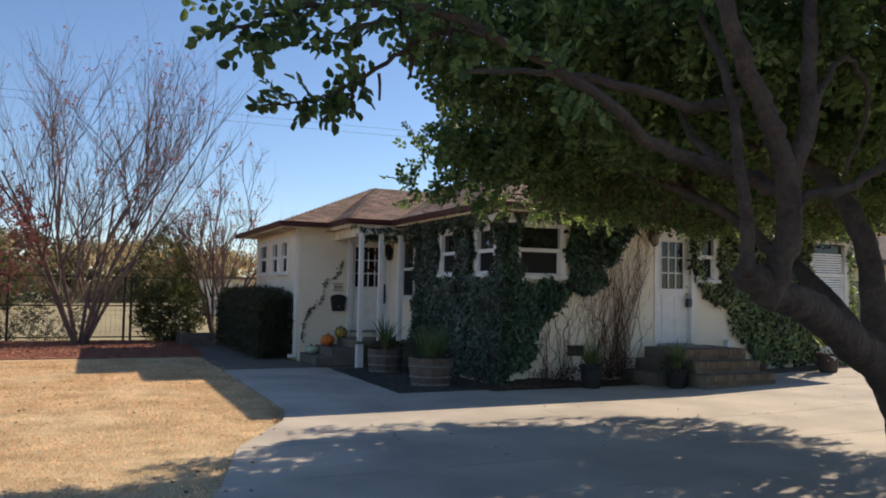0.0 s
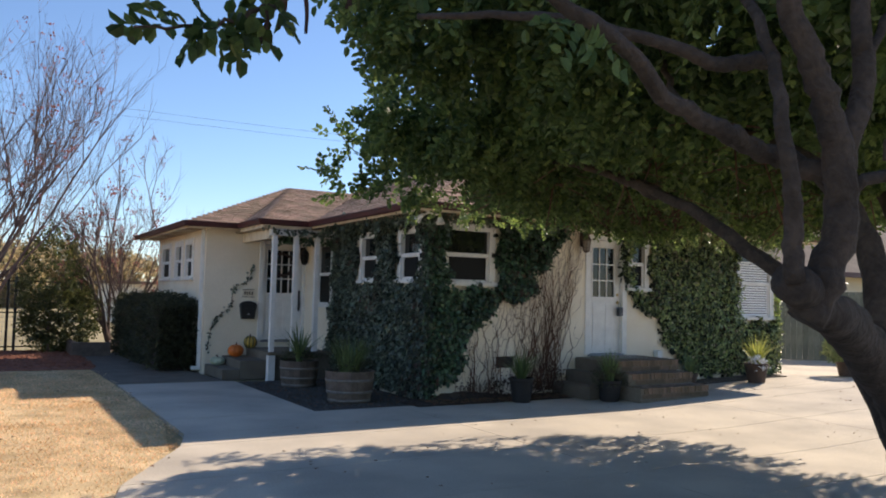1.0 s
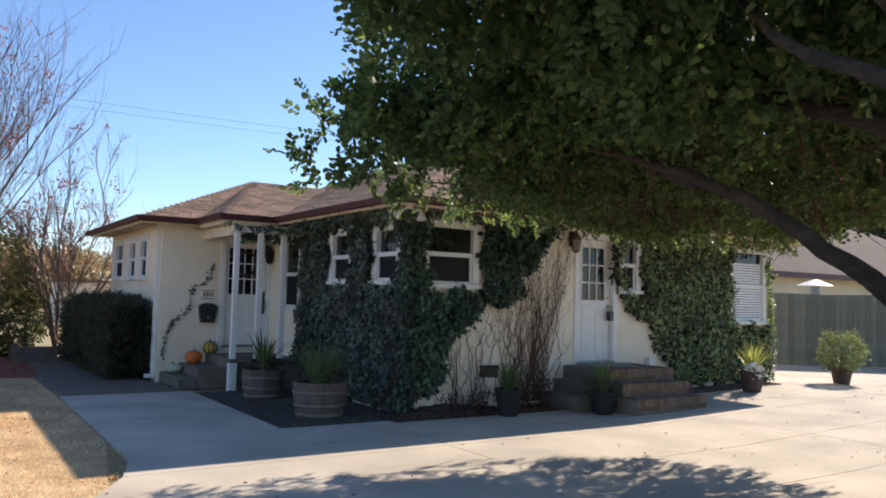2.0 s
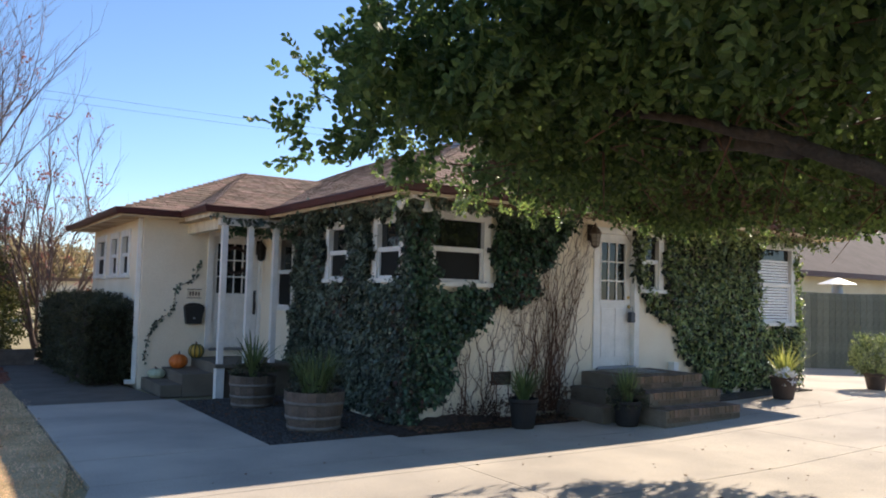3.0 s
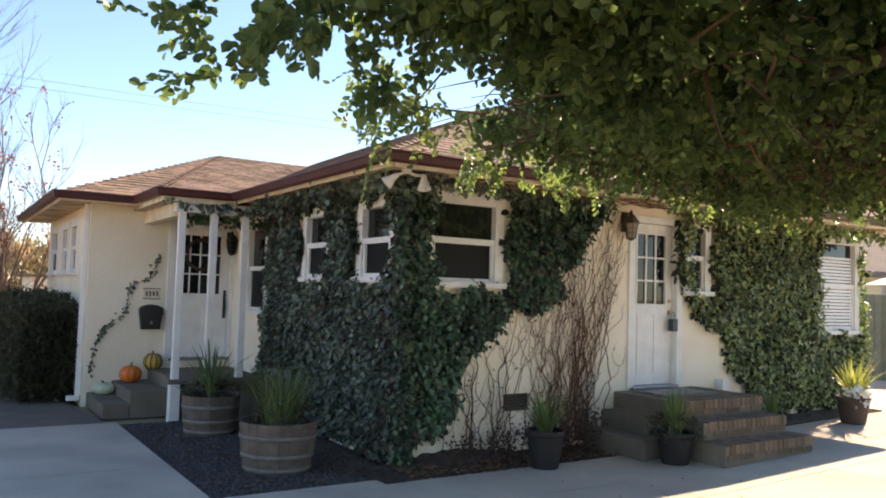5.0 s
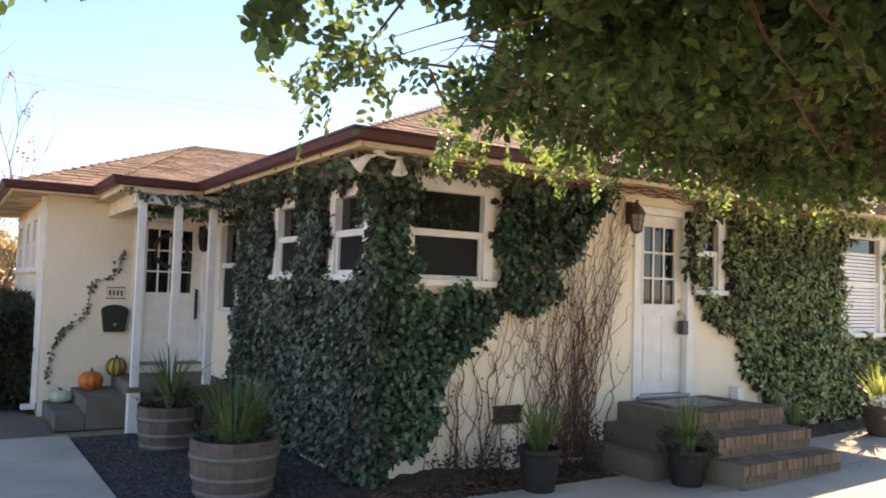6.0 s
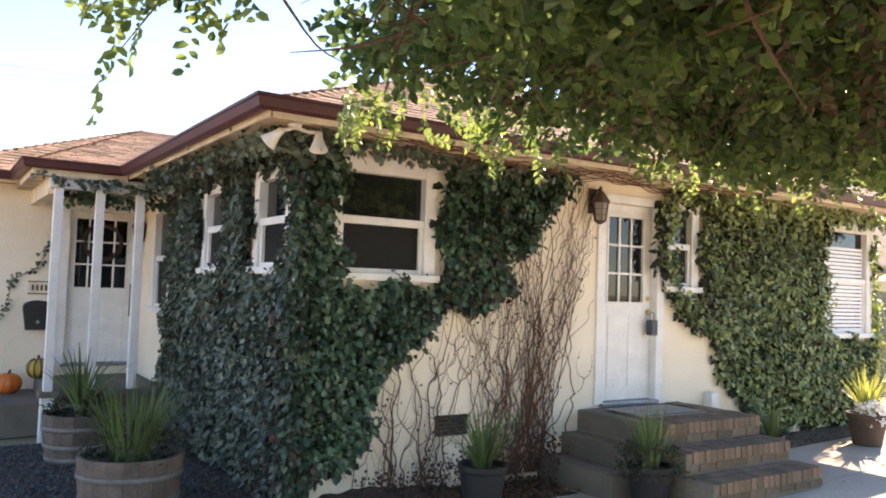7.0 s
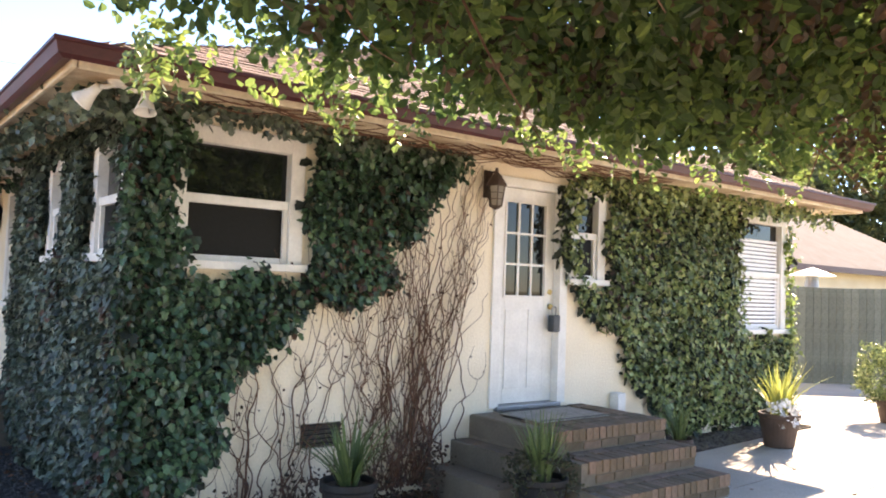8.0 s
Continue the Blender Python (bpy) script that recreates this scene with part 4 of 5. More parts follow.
leafy_mass("dark_shrub", [(-12.0, 12.9, 0.8, 1.3, 0.7, 0.85), (-14.2, 13.0, 0.9, 1.4, 0.7, 0.95), (-10.3, 13.1, 0.6, 0.7, 0.6, 0.65)], 1300, 0.06, HEDGE, "low dark shrubs along the wire fence", "shrub", seed=41)
for _k, (_x, _y, _z, _s, _m) in enumerate(((-20, 38, 2.0, 4, SHRUB), (-9, 62, 2.5, 6, YELLOW), (-30, 36, 2.4, 4, SHRUB), (-3, 64, 2.7, 6, YELLOW), (-16, 66, 3, 6, SHRUB), (-36, 44, 3, 6, SHRUB), (-24, 60, 3.2, 6, YELLOW), (40, 21, 5.6, 5.5, SHRUB), (47, 18, 6.0, 6, SHRUB), (36, 26, 5, 5, YELLOW))):
    leafy_mass("far_tree", [(_x, _y, _z, _s, _s * 0.7, _z * 0.95), (_x + _s, _y + 2, _z * 0.8, _s * 0.7, _s * 0.6, _z * 0.8)], 1500 if _x < 20 else 5500, 0.34, _m, "distant leafy tree beyond the yard", "tree", 5, seed=10 + _k, spread=0.8, stems=[(((_x, _y, -0.1), (_x, _y, _z)), 0.2)])


def hedge():
    t = thing("hedge", "clipped dark green boxwood hedge along the side wall", "hedge")
    r = np.random.default_rng(6)
    n = 5200
    x0, x1, y0, y1, z1 = -6.2, -5.40, 5.75, 11.2, 1.34
    f = r.choice(4, n, p=(0.2, 0.25, 0.25, 0.3))
    x, y, z = r.uniform(x0, x1, n), r.uniform(y0, y1, n), r.uniform(0.03, z1, n)
    d = r.normal(0.02, 0.05, n) + 0.04 * np.sin(4 * y + 3 * z)
    y = np.where(f == 0, y0 + d, y)
    x = np.where(f == 1, x0 + d, x)
    z = np.where(f == 3, z1 - d + 0.03 * np.sin(3 * y), z)
    o = np.stack([np.where(f == 1, -1, 0), np.where(f == 0, -1, 0), np.where(f == 3, 1, 0.1)], 1).astype(float)
    leaves("foliage", *sprigs(np.stack([x, y, z], 1), o, 7, 0.042, -0.1, r, 0.14), HEDGE, t)
    # added dark box stands in for shade deep inside the hedge
    part("shade_core", box(x0 + 0.08, x1 - 0.06, y0 + 0.08, y1 - 0.08, -0.05, z1 - 0.1, 0.05), DARK_WOOD, t)
    for yy in (6.2, 7.6, 9.0, 10.4):
        part("stem", limb([(-5.8, yy, -0.05), (-5.8, yy, 0.5), (-5.75, yy, 1.0)], 0.03, 0.02, 6), TWIG, t)


hedge()

# ---- barrels, pots and plants ----
def blades(n, h, spread, w, rnd, r0=0.04):
    """A tuft of strap leaves that rise and arch outwards."""
    vs, fs = [], []
    for i in range(n):
        a, lean, L = rnd.uniform(0, 2 * math.pi), rnd.uniform(0.1, 1.0) ** 1.0 * spread, h * rnd.uniform(0.65, 1.1)
        c, s_ = math.cos(a), math.sin(a)
        k0 = len(vs)
        for j in range(5):
            t = j / 4
            r = r0 * rnd.uniform(0.6, 1) + lean * L * t ** 1.6
            z = L * (t - 0.32 * lean * t * t)
            ww = w * (1 - t ** 2.2) * (0.6 + 0.4 * min(1, 3 * t)) + 0.001
            vs += [(c * r - s_ * ww, s_ * r + c * ww, z), (c * r + s_ * ww, s_ * r - c * ww, z)]
        for j in range(4):
            fs.append((k0 + 2 * j, k0 + 2 * j + 1, k0 + 2 * j + 3, k0 + 2 * j + 2))
    return vs, fs


def barrel(at, r, h, seed):
    t = thing("barrel_planter", "half wine barrel planter of weathered oak staves", "planter", at, seed * 31, group="barrel planters")
    n = 22
    rb = r * 0.84
    for i in range(n):
        bm = bmesh.new()
        vs = []
        for z, rr in ((0.0, rb), (h * 0.5, (r + rb) / 2 + 0.012), (h, r)):
            for q in (rr, rr - 0.028):
                for sg in (-1, 1):
                    a = 2 * math.pi / n * (i + sg * 0.487)
                    vs.append(bm.verts.new((q * math.cos(a), q * math.sin(a), z)))
        for k in (0, 4):
            for f in ((0, 1, 5, 4), (3, 2, 6, 7), (2, 0, 4, 6), (1, 3, 7, 5)):
                bm.faces.new([vs[k + q] for q in f])
        bm.faces.new((vs[8], vs[9], vs[11], vs[10])), bm.faces.new((vs[0], vs[2], vs[3], vs[1]))
        part("stave", bm, STAVE, t)
    for z in (0.10 * h, 0.36 * h, 0.72 * h):
        rr = rb + (r - rb) * z / h + 0.012 * (1 - abs(2 * z / h - 1)) + 0.004
        part("hoop", lathe([(rr, z - 0.02), (rr + 0.004, z - 0.02), (rr + 0.006, z + 0.02), (rr + 0.002, z + 0.02)], 32), HOOP, t, smooth=True)
    part("soil", lathe([(0.0, h - 0.09), (r * 0.5, h - 0.06), (r - 0.035, h - 0.08)], 20), SOIL, t)
    return t


def tuft(at, n, h, spread, w, seed, material, label, name="spiky_plant", r0=0.04):
    t = thing(name, label, "plant", at)
    joined("leaf_tuft", *blades(n, h, spread, w, random.Random(seed), r0), material, t)
    part("crown_base", lathe([(0.0, -0.03), (0.05, -0.02), (0.045, 0.05), (0.0, 0.08)], 10), VINE, t)
    return t


def pot(at, r, h, material, label, seed):
    t = thing("plant_pot", label, "pot", at)
    part("body", lathe([(r * 0.70, 0), (r * 0.74, 0.02), (r * 0.96, h - 0.06), (r, h - 0.05), (r * 1.04, h - 0.04), (r * 1.04, h), (r * 0.93, h), (r * 0.90, h - 0.06), (0.0, h - 0.05)], 26), material, t, smooth=False)
    part("soil", lathe([(0.0, h - 0.045), (r * 0.5, h - 0.03), (r * 0.9, h - 0.04)], 14), SOIL, t)
    return t


barrel((-4.33, 2.62, -0.03), 0.34, 0.46, 1)
barrel((-4.31, 0.47, -0.03), 0.375, 0.48, 2)
tuft((-4.33, 2.62, 0.36), 54, 0.72, 0.75, 0.015, 3, SPIKE, "stiff dark yucca with upright pointed leaves")
tuft((-4.31, 0.47, 0.38), 240, 0.62, 0.7, 0.006, 4, SPIKE, "bushy fine-leaved grassy plant", "grassy_plant", 0.16)
leafy_mass("barrel_herb", [(-4.33, 2.62, 0.46, 0.28, 0.28, 0.12)], 90, 0.04, HEDGE, "low dark herbs round the yucca", "plant", 5, seed=31, spread=0.12)
leafy_mass("barrel_herb", [(-4.31, 0.47, 0.50, 0.28, 0.28, 0.13)], 90, 0.035, HEDGE, "dark herbs at the foot of the grassy plant", "plant", 5, seed=32, spread=0.12)
pot((-1.93, -0.68, -0.004), 0.19, 0.38, POT, "black plastic nursery pot on the concrete", 1)
tuft((-1.93, -0.68, 0.30), 80, 0.56, 1.05, 0.010, 6, SPIKE, "arching green strap-leaved plant", r0=0.06)
leafy_mass("dead_shrub", [(-1.15, -0.22, 0.22, 0.40, 0.16, 0.24), (-1.75, -0.28, 0.14, 0.45, 0.17, 0.16), (-2.4, -0.25, 0.09, 0.35, 0.14, 0.10)], 420, 0.035, DEAD, "dry brown shrub at the foot of the vines", "shrub", 4, seed=33, spread=0.16)
_px = (3.36, -0.84)
pot((*_px, lift(3.36) - 0.004), 0.21, 0.36, TERRA, "dark clay pot beside the ivy", 3)
tuft((*_px, lift(3.36) + 0.28), 52, 0.68, 0.85, 0.017, 8, SPIKE_SUN, "yellow-green spiky plant, coloured pale for sunlight", r0=0.07)
leafy_mass("pot_succulent", [(3.28, -0.94, lift(3.3) + 0.36, 0.14, 0.12, 0.08)], 26, 0.06, BLIND, "pale silvery foliage spilling over the pot", "plant", 4, seed=35, spread=0.1)
pot((1.75, -0.72, lift(1.75) - 0.004), 0.12, 0.26, TERRA, "small clay pot beside the brick steps", 4)
tuft((1.75, -0.72, lift(1.75) + 0.18), 44, 0.46, 0.9, 0.012, 9, SPIKE, "dusty green strap-leaved plant", r0=0.05)
# pot standing in the corner beside the treads
pot((-0.56, -1.16, 0.0), 0.19, 0.34, POT, "black pot in the corner of the steps", 2)
tuft((-0.56, -1.16, 0.27), 70, 0.56, 0.5, 0.010, 7, SPIKE, "upright green strap-leaved plant on the steps", r0=0.07)
leafy_mass("pot_filler", [(-0.56, -1.16, 0.36, 0.21, 0.21, 0.13)], 120, 0.035, HEDGE, "dark trailing leaves over the pot rim", "plant", 5, seed=36, spread=0.12)
_gp = (6.15, -0.85)
pot((*_gp, lift(6) - 0.004), 0.2, 0.3, TERRA, "clay pot on the sunlit drive", 5)
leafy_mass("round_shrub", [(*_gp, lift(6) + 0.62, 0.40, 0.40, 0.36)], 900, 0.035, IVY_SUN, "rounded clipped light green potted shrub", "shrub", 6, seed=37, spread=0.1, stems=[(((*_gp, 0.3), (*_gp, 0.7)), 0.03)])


# ---- pumpkins ----
def pumpkin(at, r, squash, material, label, seed, stripes=None):
    t = thing("pumpkin", label, "pumpkin", at, seed * 40, group="pumpkins on the porch steps")
    n = 60
    rib = lambda a: 1 - 0.075 * abs(math.cos(5 * a)) ** 3
    prof = [(r * math.sin(math.pi * k / 12) ** 0.8 if 0 < k < 12 else (0.02 * r if k else 0.3 * r), r * squash * (1 - math.cos(math.pi * k / 12))) for k in range(13)]
    prof[-1] = (0.08 * r, 2 * r * squash * 0.94)
    part("body", lathe(prof, n, rib=rib), material, t, smooth=True)
    if stripes:
        for k in range(10):
            a = (k + 0.5) * math.pi / 5
            pts = [(1.012 * r * math.sin(math.pi * q / 10) ** 0.8 * math.cos(a), 1.012 * r * math.sin(math.pi * q / 10) ** 0.8 * math.sin(a), r * squash * (1 - math.cos(math.pi * q / 10))) for q in range(1, 10)]
            part("stripe", tube(pts, [0.012 * r / 0.13] * 9, 5), stripes, t)
    part("stalk", limb([(0, 0, 1.85 * r * squash), (0.01, 0, 2.05 * r * squash), (0.035, 0.01, 2.3 * r * squash)], 0.02, 0.012, 7), VINE, t)
    return t


pumpkin((-4.76, 5.10, 0.308), 0.155, 0.78, ORANGE, "orange pumpkin on the porch step", 1)
pumpkin((-4.43, 5.22, 0.468), 0.125, 0.95, GOURD, "yellow gourd with dark green stripes", 2, GOURD_DARK)
pumpkin((-5.10, 5.15, 0.148), 0.15, 0.55, PALE, "flat pale green pumpkin on the low step", 3)

# ---- mailbox, number plate, lamps ----
mailbox = thing("mailbox", "black wall-mounted mailbox with arched lid", "mailbox", (-4.455, LY - 0.002, -0.04))
_bm = bmesh.new()
_pr = [(-0.13, 1.09), (0.13, 1.09), (0.17, 1.38), (0.15, 1.42), (0.08, 1.45), (0.0, 1.46), (-0.08, 1.45), (-0.15, 1.42), (-0.17, 1.38)]
_f = [_bm.verts.new((x, -0.10, z)) for x, z in _pr]
_b = [_bm.verts.new((x, 0.0, z)) for x, z in _pr]
_bm.faces.new(_f), _bm.faces.new(_b[::-1])
for _i in range(len(_pr)):
    _j = (_i + 1) % len(_pr)
    _bm.faces.new((_f[_j], _f[_i], _b[_i], _b[_j]))
bmesh.ops.recalc_face_normals(_bm, faces=_bm.faces)
part("body", _bm, BLACK, mailbox)
part("lid", box(-0.168, 0.168, -0.118, -0.102, 1.30, 1.40, 0.006), BLACK, mailbox)
part("badge", lathe([(0.0, 0.0), (0.022, 0.0), (0.022, 0.008), (0.0, 0.01)], 12), STEEL, mailbox).matrix_basis = pose(0, -0.102, 1.19, 90)
plate = thing("number_plate", "small cream house plate with plain dark bars", "sign", (-4.45, LY - 0.002, -0.12))
part("board", box(-0.12, 0.12, -0.022, 0.0, 1.63, 1.77, 0.006), CREAM, plate)
for _k in range(4):
    part("bar", box(-0.085 + 0.05 * _k, -0.06 + 0.05 * _k, -0.027, -0.023, 1.665, 1.735), TERRA, plate)
for _z in (1.618, 1.771):
    part("edge_strip", box(-0.128, 0.128, -0.026, -0.004, _z, _z + 0.011), TERRA, plate)


def lantern(at, scale, label, iron, glass):
    t = thing("wall_lantern", label, "lamp", at)
    k = scale
    part("backplate", box(-0.05 * k, 0.05 * k, -0.02, -0.002, 0.10 * k, 0.36 * k, 0.005), iron, t)
    part("arm", limb([(0, -0.01, 0.28 * k), (0, -0.08 * k, 0.34 * k), (0, -0.13 * k, 0.32 * k)], 0.012 * k, 0.01 * k, 7), iron, t)
    part("roof", lathe([(0.105 * k, 0.20 * k), (0.10 * k, 0.22 * k), (0.05 * k, 0.30 * k), (0.02 * k, 0.33 * k), (0.015 * k, 0.37 * k), (0.0, 0.38 * k)], 6), iron, t).location = (0, -0.13 * k, 0)
    part("glass", lathe([(0.055 * k, 0.02 * k), (0.08 * k, 0.20 * k)], 6), glass, t).location = (0, -0.13 * k, 0)
    for i in range(6):
        a = math.pi / 3 * i
        part("bar", tube([(0.058 * k * math.cos(a), 0.058 * k * math.sin(a), 0.01 * k), (0.084 * k * math.cos(a), 0.084 * k * math.sin(a), 0.20 * k)], [0.006 * k] * 2, 5), iron, t).location = (0, -0.13 * k, 0)
    for z in (0.08, 0.14):
        rr = 0.055 + 0.025 * (z - 0.02) / 0.18 + 0.003
        part("ring", lathe([(rr * k, (z - 0.004) * k), ((rr + 0.004) * k, (z - 0.004) * k), ((rr + 0.004) * k, (z + 0.004) * k), (rr * k, (z + 0.004) * k)], 6), iron, t).location = (0, -0.13 * k, 0)
    part("base", lathe([(0.0, -0.02 * k), (0.03 * k, -0.01 * k), (0.065 * k, 0.02 * k), (0.0, 0.03 * k)], 6), iron, t).location = (0, -0.13 * k, 0)
    return t


lantern((-0.18, 0, 2.43), 0.95, "rusty brown lantern with seeded panes beside the side door", TERRA, LAMP_GLASS)
lantern((-3.30, LY, 2.22), 1.0, "dark lantern beside the front door", BLACK, SCREEN)
spots = thing("floodlight", "pair of white bell-shaped floodlights under the eave", "floodlight", (-3.52, -0.46, 2.83))
part("mount", lathe([(0.0, 0.06), (0.055, 0.06), (0.05, 0.02), (0.03, 0.0), (0.0, 0.0)], 14), WHITE, spots)
for _p, _t in (((-0.10, -0.02, -0.02), (0, 55, 200)), ((0.16, -0.06, -0.01), (0, 28, -60))):
    _h = part("lamp_head", lathe([(0.026, 0.0), (0.03, 0.045), (0.042, 0.08), (0.062, 0.13), (0.067, 0.14), (0.06, 0.138), (0.04, 0.09), (0.0, 0.08)], 18), WHITE, spots, smooth=True)
    _h.matrix_basis = pose(*_p) @ pose(0, 0, 0, 180 + (35 if _p[0] < 0 else -15), 40 if _p[0] < 0 else 5, 0)
    part("arm", limb([(0, 0, 0.02), (_p[0] * 0.5, _p[1] * 0.5, -0.01), _p], 0.014, 0.014, 7), WHITE, spots)
lockbox = thing("key_lockbox", "grey key lockbox hanging on the door knob", "lockbox", (0.715, 0.004, 0))
part("body", box(-0.045, 0.045, -0.055, 0.025, 1.32, 1.48, 0.012), LOCK, lockbox)
part("shackle", limb([(-0.025, -0.01, 1.47), (-0.025, -0.01, 1.55), (0.025, -0.01, 1.55), (0.025, -0.01, 1.47)], 0.006, 0.006, 6), STEEL, lockbox)
wreath = thing("door_wreath", "dark dried-vine wreath on the front door", "wreath", (LX + 1.62, LY + 0.03, 2.20))
_bm, _rw = bmesh.new(), random.Random(3)
for _i in range(44):
    _a0 = _rw.uniform(0, 6.28)
    tube([(0.23 * math.cos(_a0 + q * 0.25) * _rw.uniform(0.85, 1.15), 0.035 - _rw.uniform(0, 0.04), 0.23 * math.sin(_a0 + q * 0.25) * _rw.uniform(0.85, 1.15)) for q in range(7)], [0.008] * 7, 4, _bm)
part("ring", _bm, DARK_WOOD, wreath)
doormat = thing("door_mat", "pale woven mat on the top step", "mat", (0.28, -0.45, 0.624))
part("pad", box(-0.40, 0.44, -0.26, 0.27, 0.0, 0.012, 0.004), MAT, doormat)
part("border", box(-0.40, 0.44, -0.26, -0.23, 0.0125, 0.016), BLACK, doormat)
part("border", box(-0.40, 0.44, 0.24, 0.27, 0.0125, 0.016), BLACK, doormat)
downpipe = thing("downpipe", "white rainwater downpipe at the house corner", "downpipe", (LX - 0.04, LY + 0.12, 0))
part("pipe", box(-0.035, 0.035, -0.03, 0.03, 0.10, 2.86, 0.008), WHITE, downpipe)
part("shoe", box(-0.15, 0.02, -0.075, -0.01, 0.03, 0.10, 0.008), WHITE, downpipe)
part("strap", box(-0.042, 0.045, -0.035, 0.035, 1.5, 1.53), WHITE, downpipe)
pipe2 = thing("drain_pipe_stub", "white drain stub at the foot of the wall", "pipe", (1.62, -0.06, 0.0))
part("pipe", box(-0.06, 0.06, -0.06, 0.056, 0.0, 0.70, 0.01), WHITE, pipe2)

# small ivy strand by the mailbox, and ivy along porch beam and eaves
def strand(pts, n, size, material, label, seed, jit=0.05, nor=(0, -1, 0)):
    t = thing("ivy_strand", label, "ivy")
    r = np.random.default_rng(seed)
    p = np.array([tuple(q) for q in smooth_path(pts, 10)])
    i = r.integers(0, len(p), n)
    c = p[i] + r.normal(0, jit, (n, 3)) * np.array([1, 0.25, 1])
    al = r.normal(0, 0.6, (n, 3)) + np.array([0, 0, -0.6])
    L = r.uniform(0.7, 1.3, n) * size
    leaves("foliage", c, al, np.array(nor) + r.normal(0, 0.5, (n, 3)), L, L, material, t, "", 0.1, True)
    part("stem", limb(pts, 0.005, 0.003, 5, 6), VINE, t)


_y = LY - 0.03
strand([(-5.25, _y, 0.44), (-5.18, _y, 0.87), (-5.05, _y, 1.1), (-4.81, _y, 1.3), (-4.75, _y, 1.66), (-4.49, _y, 1.83), (-4.37, _y, 2.16)], 150, 0.046, IVY, "thin ivy strand creeping up the stucco", 5, 0.022)
strand([(-4.44, 3.82, 2.64), (-4.1, 3.84, 2.62), (-3.75, 3.82, 2.62), (-3.3, 3.8, 2.6)], 260, 0.06, IVY_FRONT, "dark ivy hanging behind the porch beam", 16, 0.05)
strand([(-4.75, 3.56, 2.80), (-4.2, 3.55, 2.76), (-3.8, 3.55, 2.74), (-3.4, 3.5, 2.7)], 130, 0.06, IVY, "ivy trailing along the porch beam", 6, 0.035)
strand([(-3.6, 3.3, 2.82), (-3.68, 2.2, 2.84), (-3.66, 1.0, 2.82), (-3.6, -0.2, 2.8), (-3.2, -0.5, 2.78)], 800, 0.058, IVY, "ivy climbing under the eave at the corner", 7, 0.07)
strand([(-3.0, -0.3, 2.84), (-2.6, -0.35, 2.82), (-2.2, -0.3, 2.8), (-1.6, -0.2, 2.82), (-0.6, -0.2, 2.84)], 420, 0.056, IVY, "ivy and dry stems under the front eave", 8, 0.05)
strand([(0.9, -0.25, 2.84), (2.0, -0.3, 2.82), (3.2, -0.35, 2.8), (4.2, -0.4, 2.78), (5.2, -0.45, 2.72)], 900, 0.058, IVY_SUN, "light green ivy hanging under the front eave, brightened as if lit", 9, 0.07)
strand([(5.02, -0.06, 0.9), (5.06, -0.05, 1.5), (5.0, -0.04, 2.1), (5.04, -0.05, 2.6)], 260, 0.058, LEAF_SUN, "sunlit ivy on the far house corner", 10, 0.06)
# dry runners under the eave above the side door
_bm, _r3 = bmesh.new(), random.Random(21)
for _i in range(110):
    _x0 = _r3.uniform(-3.4, 1.6)
    _yy = -_r3.uniform(0.03, 0.68)
    limb([(_x0, _yy, 2.87), (_x0 + 0.25, _yy + _r3.uniform(-0.05, 0.05), 2.86 - _r3.uniform(0, 0.05)), (_x0 + 0.55, _yy + _r3.uniform(-0.08, 0.08), 2.868)], 0.006, 0.003, 4, 4, bm=_bm)
tagged(link_bm("dry_runner", _bm, VINE), "dry vine runners clinging under the eave", "vine", kind="stuff")

# ---- fence, neighbour, far things ----
fence = thing("board_fence", "weathered grey-green wooden board fence", "fence")
_a, _b = Vector((6.3, 4.8, 0)), Vector((16.3, -2.7, 0))
_d = (_b - _a).normalized()
_ang = math.degrees(math.atan2(_d.y, _d.x))
_n = int((_b - _a).length / 0.145)
_brd = None
for _i in range(_n):
    _p = _a + _d * (0.145 * _i)
    if _brd is None:
        _brd = part("board", box(0.0, 0.138, -0.012, 0.012, 0.02, 1.84, 0.004), FENCE, fence)
        _ob = _brd
    else:
        _ob = new("board", _brd.data)
        _ob.parent = fence
    _ob.matrix_basis = pose(_p.x, _p.y, 0.13 + 0.012 * math.sin(_i * 12.9), 0, 0, _ang + 1.2 * math.sin(_i * 7.1))
for _z in (0.45, 1.05, 1.65):
    _ob = part("rail", box(0, (_b - _a).length, 0.02, 0.06, _z, _z + 0.09), FENCE, fence)
    _ob.matrix_basis = pose(_a.x, _a.y, 0.13, 0, 0, _ang)

neighbour = thing("neighbour_house", "low cream house with brown hip roof behind the fence", "house")
part("wall", box(15.0, 34.0, 8.4, 18.0, -0.1, 2.84), STUCCO, neighbour)
_bm = bmesh.new()
_c = [_bm.verts.new(p) for p in ((14.2, 7.6, 2.86), (34.8, 7.6, 2.86), (34.8, 18.8, 2.86), (14.2, 18.8, 2.86), (19.8, 13.2, 6.2), (29.2, 13.2, 6.2))]
for _q in ((0, 1, 5, 4), (1, 2, 5), (2, 3, 4, 5), (3, 0, 4), (3, 2, 1, 0)):
    _bm.faces.new([_c[i] for i in _q])
part("roof", _bm, MAUVE, neighbour)
part("fascia", box(14.15, 34.85, 7.52, 7.6, 2.70, 2.90), GUTTER, neighbour)
part("fascia", box(14.12, 14.2, 7.52, 18.8, 2.70, 2.90), GUTTER, neighbour)
heater = thing("patio_heater", "patio heater with a pale conical reflector", "patio heater", (11.0, 2.7, 0.1))
